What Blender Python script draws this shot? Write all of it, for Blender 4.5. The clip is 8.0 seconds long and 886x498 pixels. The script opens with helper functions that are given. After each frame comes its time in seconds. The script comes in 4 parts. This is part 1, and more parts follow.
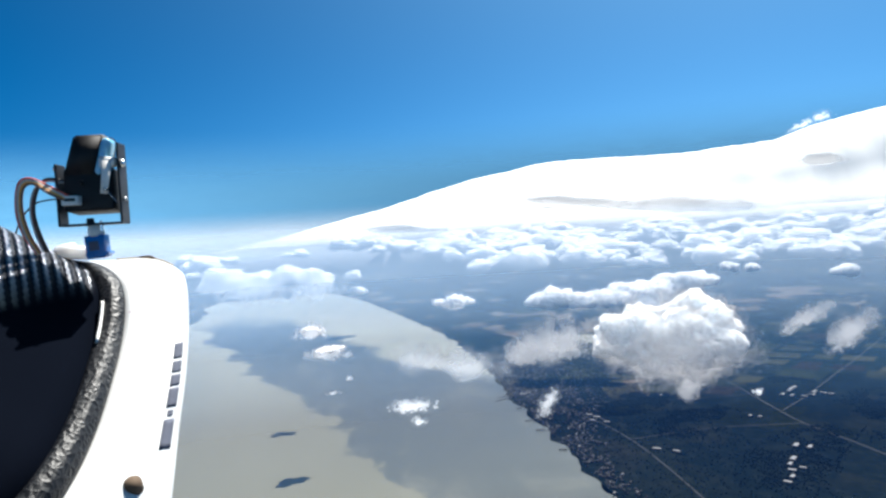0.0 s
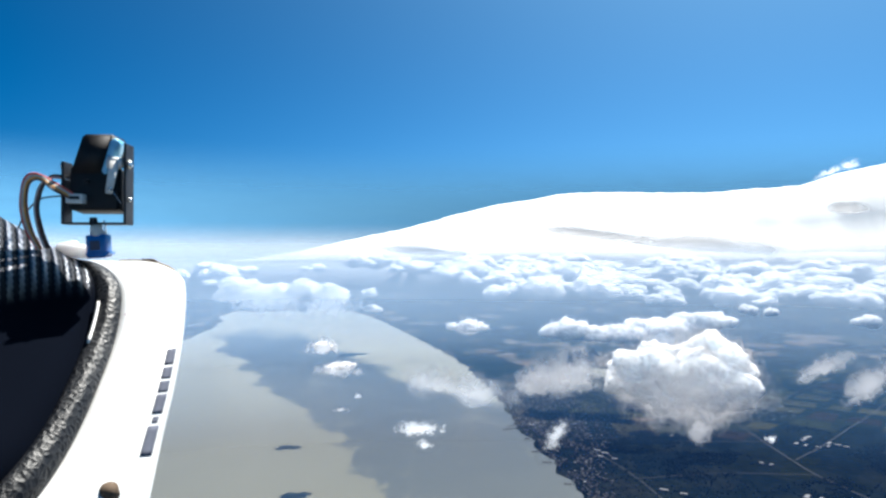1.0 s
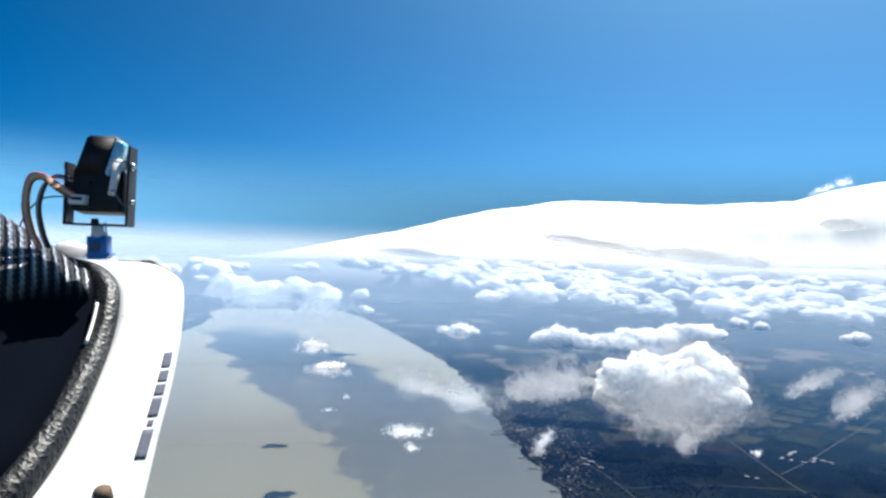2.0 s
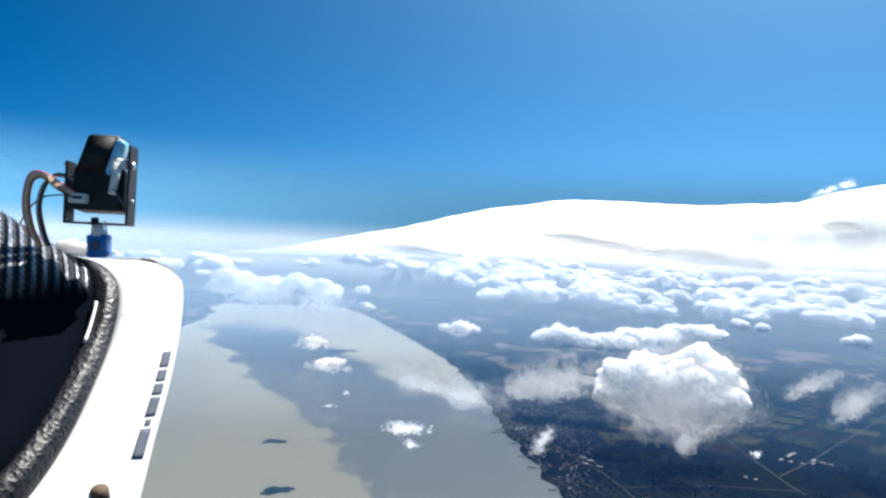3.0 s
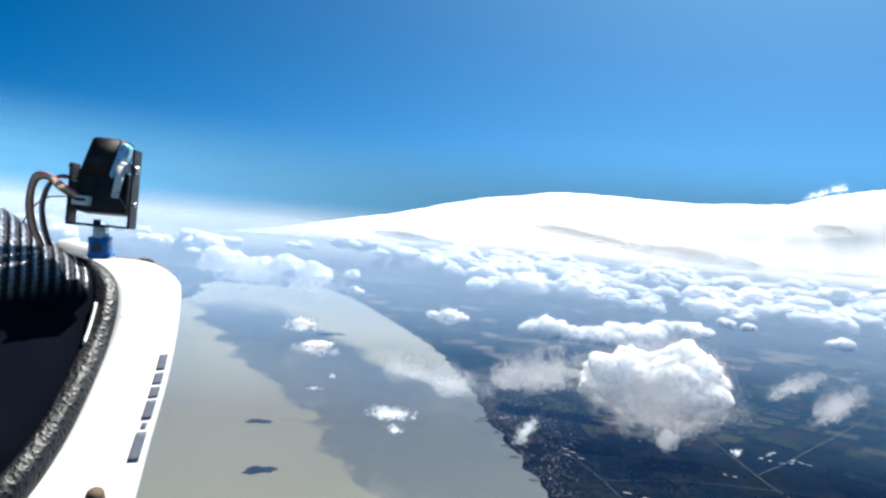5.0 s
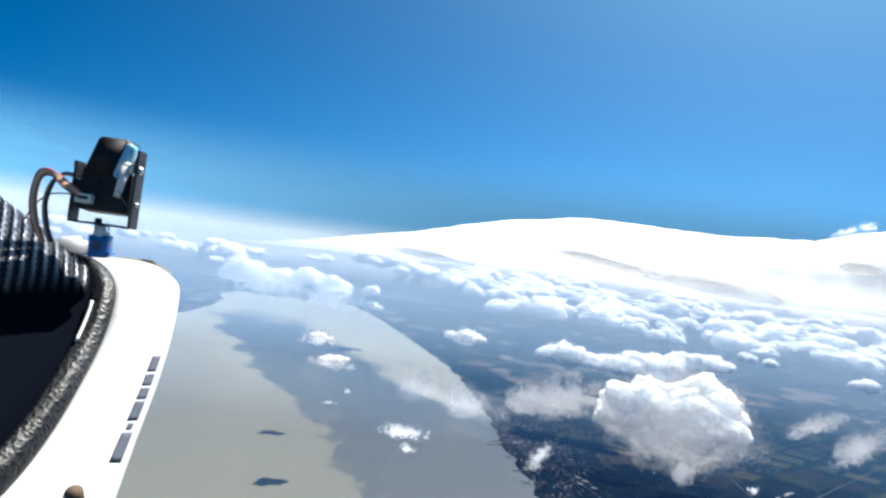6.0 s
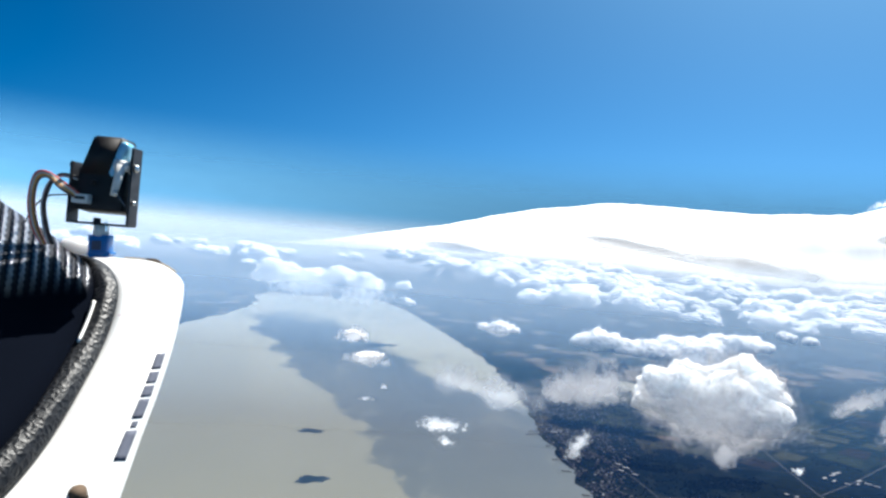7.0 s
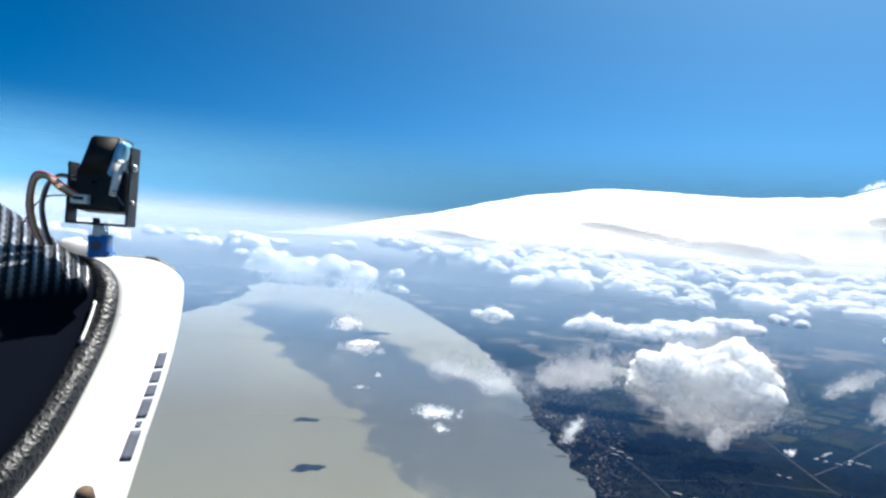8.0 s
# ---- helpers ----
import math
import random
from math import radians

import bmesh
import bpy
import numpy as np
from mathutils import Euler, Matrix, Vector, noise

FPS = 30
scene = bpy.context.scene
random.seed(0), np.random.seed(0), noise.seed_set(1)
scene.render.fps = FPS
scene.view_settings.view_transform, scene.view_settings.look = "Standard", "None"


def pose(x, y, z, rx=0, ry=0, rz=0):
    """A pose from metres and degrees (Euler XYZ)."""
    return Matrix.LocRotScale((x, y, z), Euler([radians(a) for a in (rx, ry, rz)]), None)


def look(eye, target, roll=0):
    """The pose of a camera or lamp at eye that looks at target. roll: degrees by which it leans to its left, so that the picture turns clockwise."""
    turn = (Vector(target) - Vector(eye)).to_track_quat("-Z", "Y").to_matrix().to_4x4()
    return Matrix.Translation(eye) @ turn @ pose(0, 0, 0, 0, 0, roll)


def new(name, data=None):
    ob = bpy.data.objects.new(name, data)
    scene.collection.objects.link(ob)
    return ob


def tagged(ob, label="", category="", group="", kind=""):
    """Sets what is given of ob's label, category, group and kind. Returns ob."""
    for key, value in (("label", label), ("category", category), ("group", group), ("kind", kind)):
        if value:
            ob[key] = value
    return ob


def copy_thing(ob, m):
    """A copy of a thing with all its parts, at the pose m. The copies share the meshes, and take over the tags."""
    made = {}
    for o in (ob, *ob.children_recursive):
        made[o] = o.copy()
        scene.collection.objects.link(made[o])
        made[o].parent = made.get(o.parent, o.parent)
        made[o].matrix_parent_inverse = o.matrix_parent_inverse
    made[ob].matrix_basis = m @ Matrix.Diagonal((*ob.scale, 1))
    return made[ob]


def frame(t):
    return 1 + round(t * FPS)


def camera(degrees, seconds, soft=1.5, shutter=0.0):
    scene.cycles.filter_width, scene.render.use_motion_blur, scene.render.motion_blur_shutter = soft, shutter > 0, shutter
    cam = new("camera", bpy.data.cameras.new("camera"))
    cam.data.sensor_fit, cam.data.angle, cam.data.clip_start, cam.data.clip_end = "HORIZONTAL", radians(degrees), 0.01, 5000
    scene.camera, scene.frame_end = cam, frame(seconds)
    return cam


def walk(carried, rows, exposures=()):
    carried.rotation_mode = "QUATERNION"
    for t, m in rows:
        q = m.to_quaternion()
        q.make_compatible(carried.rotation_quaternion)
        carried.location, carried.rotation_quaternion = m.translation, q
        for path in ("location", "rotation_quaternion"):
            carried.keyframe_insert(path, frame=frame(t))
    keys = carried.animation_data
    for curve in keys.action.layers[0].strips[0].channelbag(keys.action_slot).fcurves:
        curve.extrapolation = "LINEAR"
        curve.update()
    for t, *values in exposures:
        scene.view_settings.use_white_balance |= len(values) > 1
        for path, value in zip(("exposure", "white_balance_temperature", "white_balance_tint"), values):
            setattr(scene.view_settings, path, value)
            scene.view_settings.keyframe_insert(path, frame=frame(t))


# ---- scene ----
# The camera rides on a model aircraft far above a lake: it leans and nods while the nose stays still.
LENS, HEIGHT = 62.0, 120.0
cam = camera(LENS, 8.0, soft=2.6)
ROWS = [  # seconds, yaw, pitch, roll, and an eye shift (mm) that keeps the nose in place in view
    (0.0, -1.47, -1.60, 3.60, -11.9, -3.1, -12.5),
    (0.5, -0.49, -0.34, 0.65, -6.8, 1.2, -11.8),
    (1.0, -0.02, 0.25, -0.19, -4.1, 3.1, -13.1),
    (1.5, -0.34, 0.50, -0.19, -6.4, 2.7, -14.7),
    (1.7, -0.52, 0.53, -1.59, -7.0, 1.0, -10.7),
    (3.0, -0.40, 0.32, -2.82, -5.7, -0.3, -5.7),
    (3.5, 0.46, 0.00, -4.01, 0.4, 0.1, 0.0),
    (4.0, 0.33, -0.52, -4.56, -0.2, -1.6, 5.1),
    (4.5, -0.82, -0.52, -4.61, -7.7, -4.7, 5.3),
    (4.7, -1.07, -1.02, -4.21, -9.3, -5.7, 7.4),
    (5.8, -1.07, 1.26, -9.60, -7.9, -9.8, 9.1),
    (6.0, 0.59, 0.75, -7.84, 2.5, -3.7, 7.0),
    (6.5, 3.01, 0.50, -6.97, 18.4, 3.3, 5.9),
    (7.0, 2.91, -0.07, -5.18, 17.0, 5.0, 4.1),
    (7.5, 2.19, -0.36, -4.53, 12.0, 3.6, 4.0),
    (8.0, 2.34, -0.98, -4.46, 13.2, 3.2, 7.9),
]
REST = pose(0, 0, HEIGHT, 0.0, -4.0, 0.4)       # the aircraft's attitude, chosen to fit the view along the whole path
path = []
for t, yaw, pitch, roll, ex, ey, ez in ROWS:
    path.append((t, pose(0.001 * ex, 0.001 * ey, HEIGHT + 0.001 * ez, pitch, roll, yaw) @ pose(0, 0, 0, 90)))
walk(cam, path)

# ---- daylight ----
SUN_AZ, SUN_EL = 28.0, 57.4     # degrees to the right of +y, degrees above the horizon
world = bpy.data.worlds.new("sky")
scene.world = world
world.use_nodes = True
wn, wl = world.node_tree.nodes, world.node_tree.links
sky = wn.new("ShaderNodeTexSky")
sky.sky_type, sky.sun_disc = "NISHITA", False
sky.sun_elevation, sky.sun_rotation = radians(SUN_EL), radians(SUN_AZ)
sky.altitude, sky.air_density, sky.dust_density, sky.ozone_density = 93, 0.342, 2.364, 4.82
deep, rich = wn.new("ShaderNodeGamma"), wn.new("ShaderNodeHueSaturation")     # the thin, clear air at altitude
deep.inputs["Gamma"].default_value = 1.453
rich.inputs["Hue"].default_value, rich.inputs["Saturation"].default_value = 0.4847, 1.391
wl.new(sky.outputs[0], deep.inputs["Color"])
wl.new(deep.outputs[0], rich.inputs["Color"])
blue = wn.new("ShaderNodeMix")
blue.data_type, blue.blend_type, blue.inputs[0].default_value, blue.inputs[7].default_value = "RGBA", "MULTIPLY", 1.0, (0.59, 0.985, 0.955, 1)
wl.new(rich.outputs[0], blue.inputs[6])
wl.new(blue.outputs[2], wn["Background"].inputs[0])
wn["Background"].inputs[1].default_value = 0.032
sun = new("sun", bpy.data.lights.new("sun", "SUN"))
sun.data.energy, sun.data.angle, sun.data.color = 5.0, radians(0.53), (1.0, 0.96, 0.9)
toward = Vector((math.sin(radians(SUN_AZ)) * math.cos(radians(SUN_EL)), math.cos(radians(SUN_AZ)) * math.cos(radians(SUN_EL)), math.sin(radians(SUN_EL))))
sun.matrix_world = look(toward * 400 + Vector((0, 0, HEIGHT)), (0, 0, HEIGHT))
scene.view_settings.exposure = 1.25


# ---- materials ----
class Mat:
    """A small builder of node materials."""

    def __init__(self, name, rough=0.6, metal=0.0, colour=None, ior=1.45):
        self.m = bpy.data.materials.new(name)
        self.m.use_nodes = True
        self.n, self.l = self.m.node_tree.nodes, self.m.node_tree.links
        self.b = self.n["Principled BSDF"]
        self.b.inputs["Roughness"].default_value = rough
        self.b.inputs["Metallic"].default_value = metal
        self.b.inputs["IOR"].default_value = ior
        if colour:
            self.b.inputs["Base Color"].default_value = (*colour, 1)
        self.co = self.n.new("ShaderNodeTexCoord")

    def put(self, value, socket):
        if isinstance(value, (int, float)):
            socket.default_value = value
        elif isinstance(value, tuple):
            socket.default_value = (*value, 1) if len(value) == 3 and socket.type == "RGBA" else value
        else:
            self.l.new(value, socket)

    def noise(self, scale, detail=4, rough=0.55, where="Object", stretch=None, distort=0.0):
        n = self.n.new("ShaderNodeTexNoise")
        src = self.co.outputs[where] if isinstance(where, str) else where
        if stretch:
            mp = self.n.new("ShaderNodeMapping")
            mp.inputs["Scale"].default_value = stretch
            self.l.new(src, mp.inputs[0])
            src = mp.outputs[0]
        self.l.new(src, n.inputs["Vector"])
        for k, v in (("Scale", scale), ("Detail", detail), ("Roughness", rough), ("Distortion", distort)):
            n.inputs[k].default_value = v
        return n.outputs[0]

    def math(self, op, a, b=0.0, c=0.0):
        n = self.n.new("ShaderNodeMath")
        n.operation = op
        for s, v in zip(n.inputs, (a, b, c)):
            self.put(v, s)
        return n.outputs[0]

    def span(self, v, a, b, lo=0.0, hi=1.0, smooth=True):
        n = self.n.new("ShaderNodeMapRange")
        n.interpolation_type = "SMOOTHSTEP" if smooth else "LINEAR"
        for s, x in zip(n.inputs, (v, a, b, lo, hi)):
            self.put(x, s)
        return n.outputs[0]

    def mix(self, fac, a, b, blend="MIX"):
        n = self.n.new("ShaderNodeMix")
        n.data_type, n.blend_type = "RGBA", blend
        self.put(fac, n.inputs[0])
        self.put(a, n.inputs[6])
        self.put(b, n.inputs[7])
        return n.outputs[2]

    def ramp(self, fac, stops):
        n = self.n.new("ShaderNodeValToRGB")
        e = n.color_ramp.elements
        while len(e) < len(stops):
            e.new(0.5)
        for el, (p, c) in zip(e, stops):
            el.position, el.color = p, (*c, 1)
        self.put(fac, n.inputs[0])
        return n.outputs[0]

    def colour(self, c):
        self.put(c, self.b.inputs["Base Color"])
        return self

    def bump(self, h, strength=0.3, distance=0.01):
        n = self.n.new("ShaderNodeBump")
        n.inputs["Strength"].default_value, n.inputs["Distance"].default_value = strength, distance
        self.l.new(h, n.inputs["Height"])
        self.l.new(n.outputs[0], self.b.inputs["Normal"])
        return self

    def vapour(self, own=0.35):
        """Vapour scatters light every way: the surface's own slope counts for little."""
        a, b, u = self.n.new("ShaderNodeVectorMath"), self.n.new("ShaderNodeVectorMath"), self.n.new("ShaderNodeVectorMath")
        a.operation, b.operation, u.operation = "SCALE", "ADD", "NORMALIZE"
        g = self.n.new("ShaderNodeNewGeometry").outputs["Normal"]
        self.l.new(g, a.inputs[0])
        a.inputs["Scale"].default_value = own
        self.l.new(a.outputs[0], b.inputs[0])
        b.inputs[1].default_value = (0.1, 0.12, 0.85)
        self.l.new(b.outputs[0], u.inputs[0])
        return u.outputs[0]

    def xyz(self, where="Object"):
        n = self.n.new("ShaderNodeSeparateXYZ")
        self.l.new(self.co.outputs[where], n.inputs[0])
        return n.outputs

    def out(self, shader):
        self.l.new(shader, self.n["Material Output"].inputs[0])


def ground_material():
    m = Mat("farmland", 1.0)
    m.b.inputs["Specular IOR Level"].default_value = 0.0
    big, fine = m.noise(0.004, 5, 0.6), m.noise(0.06, 6, 0.65)
    v = m.n.new("ShaderNodeTexVoronoi")
    v.distance, v.inputs["Scale"].default_value = "CHEBYCHEV", 0.04
    mp = m.n.new("ShaderNodeMapping")
    mp.inputs["Rotation"].default_value[2] = radians(-38)
    mp.inputs["Scale"].default_value = (1, 0.55, 1)
    m.l.new(m.co.outputs["Object"], mp.inputs[0])
    m.l.new(mp.outputs[0], v.inputs["Vector"])
    s = m.n.new("ShaderNodeSeparateColor")
    m.l.new(v.outputs["Color"], s.inputs[0])
    fields = m.ramp(s.outputs[0], [(0.0, (0.004, 0.007, 0.007)), (0.35, (0.007, 0.01, 0.008)), (0.55, (0.017, 0.021, 0.009)), (0.8, (0.032, 0.033, 0.015)), (1.0, (0.055, 0.046, 0.026))])
    dry = m.math("MULTIPLY", m.span(s.outputs[1], 0.8, 0.86), m.span(m.xyz()[1], 560, 760))
    fields = m.mix(dry, fields, (0.16, 0.135, 0.105))
    woods = m.mix(m.span(big, 0.42, 0.58), fields, (0.006, 0.011, 0.009))
    # the nearer land, wooded in part, is coloured darker by distance
    near_dark = m.math("MULTIPLY", m.span(m.math("MULTIPLY_ADD", big, 160.0, m.xyz()[1]), 590.0, 530.0), 0.8)
    woods = m.mix(near_dark, woods, (0.0035, 0.0065, 0.0085))
    woods = m.mix(m.span(fine, 0.35, 0.7, 0.0, 0.6), woods, (0.0045, 0.0085, 0.01))
    plots = m.noise(0.22, 7, 0.72, stretch=(1.0, 0.6, 1), distort=0.4)
    woods = m.mix(m.span(plots, 0.5, 0.68, 0.0, 0.5), woods, (0.016, 0.021, 0.022))
    m.colour(m.mix(m.span(plots, 0.5, 0.34, 0.0, 0.6), woods, (0.0025, 0.005, 0.007)))
    return m.bump(fine, 0.4, 1.0).m


def lake_material():
    m = Mat("silty_water", 0.3, ior=1.33)
    m.b.inputs["Specular IOR Level"].default_value = 0.35
    x, y, z = m.xyz()
    wob = m.math("MULTIPLY", m.math("SUBTRACT", m.noise(0.016, 8, 0.7, stretch=(1.0, 0.6, 1)), 0.5), 120.0)
    s = m.math("ADD", m.math("ADD", x, m.math("MULTIPLY", y, 0.44)), wob)
    edge = m.math("ADD", 272.0, m.span(y, 680.0, 520.0, 0.0, 70.0))
    # the bluish band is cloud shade put into the water's colour
    inside = m.math("MULTIPLY", m.span(s, 131.0, 141.0), m.span(m.math("SUBTRACT", s, edge), -16.0, 16.0, 1.0, 0.0))
    inside = m.math("MULTIPLY", inside, m.span(m.math("MULTIPLY_ADD", wob, 4.0, y), 960.0, 1180.0, 1.0, 0.0))
    near = m.span(m.math("ADD", y, wob), 330.0, 480.0, 0.88, 1.0)
    streak = m.noise(0.012, 5, 0.6, stretch=(1, 0.5, 1))
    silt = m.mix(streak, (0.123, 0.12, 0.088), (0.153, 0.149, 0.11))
    # paler with distance: haze over the far water put into its colour
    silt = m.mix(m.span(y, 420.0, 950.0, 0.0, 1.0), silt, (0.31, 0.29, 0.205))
    shaded = m.mix(m.noise(0.03, 5, 0.6), (0.057, 0.065, 0.062), (0.078, 0.083, 0.074))
    # dark smudges painted in place of small clouds' shadows
    cloud_smudge = m.span(m.noise(0.045, 4, 0.5, stretch=(1, 2.2, 1)), 0.62, 0.7, 0.0, 0.5)
    c = m.mix(m.math("MULTIPLY", inside, near), silt, shaded)
    c = m.mix(m.math("MULTIPLY", cloud_smudge, m.span(y, 600, 900)), c, (0.12, 0.14, 0.15))
    drift = m.n.new("ShaderNodeMapping")
    drift.inputs["Rotation"].default_value[2] = radians(-28)
    drift.inputs["Scale"].default_value = (1.0, 0.35, 1.0)
    m.l.new(m.co.outputs["Object"], drift.inputs[0])
    # pale streaks: cloud reflections put into the water's colour
    reflected = m.span(m.noise(0.03, 6, 0.62, drift.outputs[0], distort=0.6), 0.52, 0.74, 0.0, 0.4)
    m.colour(m.mix(reflected, c, (0.17, 0.165, 0.13)))
    return m.bump(m.noise(1.3, 4, 0.6), 0.12, 0.15).m


def vapour_material(name, tone):
    """Loose vapour scatters light every way, whichever way its shreds lie."""
    m = Mat(name, 1.0)
    d, t, mx = m.n.new("ShaderNodeBsdfDiffuse"), m.n.new("ShaderNodeBsdfTranslucent"), m.n.new("ShaderNodeMixShader")
    d.inputs[0].default_value, t.inputs[0].default_value = (tone, tone * 1.04, tone * 1.1, 1), (tone, tone * 1.04, tone * 1.1, 1)
    m.l.new(m.vapour(0.0), d.inputs["Normal"])
    mx.inputs[0].default_value = 0.35
    m.l.new(d.outputs[0], mx.inputs[1])
    m.l.new(t.outputs[0], mx.inputs[2])
    m.out(mx.outputs[0])
    return m.m


def cloud_material(name="cloud_white", wander=14.0, tone=0.96):
    """Dense vapour: light wanders some way inside before it comes out again."""
    m = Mat(name, 1.0, colour=(tone, tone + 0.25 * (1 - tone) * tone, tone + 0.5 * (1 - tone) * tone))
    m.b.inputs["Specular IOR Level"].default_value = 0.0
    m.b.inputs["Subsurface Weight"].default_value = 1.0
    m.b.inputs["Subsurface Radius"].default_value = (1.0, 1.0, 1.0)
    m.b.inputs["Subsurface Scale"].default_value = wander
    return m.bump(m.noise(0.25, 6, 0.6), 0.15, 1.5).m


def veil_material(name, low, high, scale, most=1.0, rim=0.5, tone=0.42):
    """Torn, see-through vapour, thick in the middle and thin towards the rim."""
    m = Mat(name, 1.0)
    d, t, mx = m.n.new("ShaderNodeBsdfDiffuse"), m.n.new("ShaderNodeBsdfTranslucent"), m.n.new("ShaderNodeAddShader")
    d.inputs[0].default_value, t.inputs[0].default_value = (tone, tone * 1.04, tone * 1.1, 1), (tone, tone * 1.04, tone * 1.1, 1)
    m.l.new(d.outputs[0], mx.inputs[0])
    m.l.new(t.outputs[0], mx.inputs[1])
    tr, mm = m.n.new("ShaderNodeBsdfTransparent"), m.n.new("ShaderNodeMixShader")
    gx, gy, gz = m.xyz("Generated")
    gx, gz = m.math("SUBTRACT", gx, 0.5), m.math("SUBTRACT", gz, 0.45)
    gz = m.math("MAXIMUM", m.math("MULTIPLY", gz, 0.95), m.math("MULTIPLY", gz, -1.5))
    r = m.math("MULTIPLY", m.math("SQRT", m.math("ADD", m.math("MULTIPLY", gx, gx), m.math("MULTIPLY", gz, gz))), 2.0)
    info, shift = m.n.new("ShaderNodeObjectInfo"), m.n.new("ShaderNodeVectorMath")
    shift.operation = "ADD"
    m.l.new(m.co.outputs["Object"], shift.inputs[0])
    m.l.new(m.math("MULTIPLY", info.outputs["Random"], 900.0), shift.inputs[1])
    torn = m.math("MULTIPLY_ADD", m.noise(scale, 5, 0.54, shift.outputs[0], distort=0.5), 2.0 * rim, -rim)
    depth = m.math("ADD", m.math("MULTIPLY", m.math("SUBTRACT", 1.0, r), 1.6), torn)
    depth = m.math("MULTIPLY", depth, m.span(r, 0.65, 0.97, 1.0, 0.0))
    m.l.new(m.span(depth, low, high, 0.0, most), mm.inputs[0])
    m.l.new(tr.outputs[0], mm.inputs[1])
    m.l.new(mx.outputs[0], mm.inputs[2])
    m.out(mm.outputs[0])
    return m.m


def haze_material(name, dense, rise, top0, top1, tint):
    """Haze put into a tinted see-through shell: stronger with height, thinning above eye level to suit the view."""
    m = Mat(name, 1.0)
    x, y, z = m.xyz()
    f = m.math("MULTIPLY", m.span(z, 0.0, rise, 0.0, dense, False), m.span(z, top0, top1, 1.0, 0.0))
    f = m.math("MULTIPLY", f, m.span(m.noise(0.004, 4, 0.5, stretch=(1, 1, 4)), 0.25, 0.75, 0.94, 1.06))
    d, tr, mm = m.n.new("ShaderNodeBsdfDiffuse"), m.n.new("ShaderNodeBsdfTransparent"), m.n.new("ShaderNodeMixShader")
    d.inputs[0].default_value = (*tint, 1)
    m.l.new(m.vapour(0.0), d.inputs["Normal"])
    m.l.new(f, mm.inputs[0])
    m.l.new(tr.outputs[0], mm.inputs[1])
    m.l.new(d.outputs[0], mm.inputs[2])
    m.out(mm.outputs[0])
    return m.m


def patch_material(name, dark, light, rough=0.9, scale=0.2):
    m = Mat(name, rough)
    m.b.inputs["Specular IOR Level"].default_value = 0.0
    info = m.n.new("ShaderNodeObjectInfo")
    tone = m.mix(info.outputs["Random"], dark, light)
    g = m.noise(scale, 6, 0.65)
    m.colour(m.mix(m.span(g, 0.3, 0.7, 0.0, 0.55), tone, tuple(0.45 * a for a in dark)))
    return m.bump(g, 0.3, 0.2).m


def white_shell_material():
    m = Mat("white_painted_foam", 0.38)
    dirt = m.span(m.noise(0.05, 6, 0.7), 0.5, 0.75, 0.0, 0.5)
    specks = m.span(m.noise(0.22, 3, 0.5), 0.68, 0.74, 0.0, 0.5)
    c = m.mix(dirt, (0.64, 0.64, 0.625), (0.4, 0.38, 0.35))
    m.colour(m.mix(specks, c, (0.3, 0.12, 0.2)))
    return m.bump(m.noise(0.3, 5, 0.6), 0.1, 0.0006).m


def carbon_material(name, ridge, rough):
    """Woven carbon under resin: ridges a few millimetres apart, their slant fitted to the camera's view."""
    m = Mat(name, rough)
    x, y, z = m.xyz()
    across = m.math("ADD", x, m.math("SUBTRACT", m.math("MULTIPLY", y, 0.72), m.math("MULTIPLY", z, 0.17)))
    tooth = m.math("MULTIPLY", m.math("PINGPONG", m.math("ADD", z, m.math("MULTIPLY", x, 0.5)), 1.1), 0.6)
    w = m.n.new("ShaderNodeTexWave")
    w.wave_type, w.bands_direction = "BANDS", "X"
    w.inputs["Scale"].default_value, w.inputs["Distortion"].default_value = 0.314 / ridge, 0.6
    w.inputs["Detail"].default_value, w.inputs["Detail Scale"].default_value = 1, 3.0
    c = m.n.new("ShaderNodeCombineXYZ")
    m.l.new(m.math("ADD", across, tooth), c.inputs[0])
    m.l.new(m.math("MULTIPLY", y, 0.1), c.inputs[1])
    m.l.new(c.outputs[0], w.inputs["Vector"])
    fine = m.noise(1.2, 3, 0.6)
    # upper ridges get lighter colour and more gloss: a sheen painted by height
    top_sheen = m.span(z, -24.0, 8.0)
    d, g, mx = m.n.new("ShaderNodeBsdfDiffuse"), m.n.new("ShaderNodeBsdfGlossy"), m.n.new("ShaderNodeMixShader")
    m.put(m.mix(m.math("MULTIPLY", w.outputs[1], top_sheen), (0.0035, 0.0048, 0.0085), (0.03, 0.034, 0.045)), d.inputs[0])
    g.inputs[0].default_value = (0.7, 0.73, 0.8, 1)
    m.put(m.span(w.outputs[1], 0.2, 0.9, rough + 0.15, rough), g.inputs["Roughness"])
    bp = m.n.new("ShaderNodeBump")
    bp.inputs["Strength"].default_value, bp.inputs["Distance"].default_value = 1.0, 0.004
    m.l.new(m.math("MULTIPLY", m.math("ADD", w.outputs[1], m.math("MULTIPLY", fine, 0.3)), top_sheen), bp.inputs["Height"])
    m.l.new(bp.outputs[0], d.inputs["Normal"])
    m.l.new(bp.outputs[0], g.inputs["Normal"])
    gloss = m.math("MULTIPLY", m.span(w.outputs[1], 0.35, 0.75, 0.12, 1.0), m.span(top_sheen, 0.0, 1.0, 0.0, 0.6, False))
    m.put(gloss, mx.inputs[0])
    m.l.new(d.outputs[0], mx.inputs[1])
    m.l.new(g.outputs[0], mx.inputs[2])
    m.out(mx.outputs[0])
    return m.m


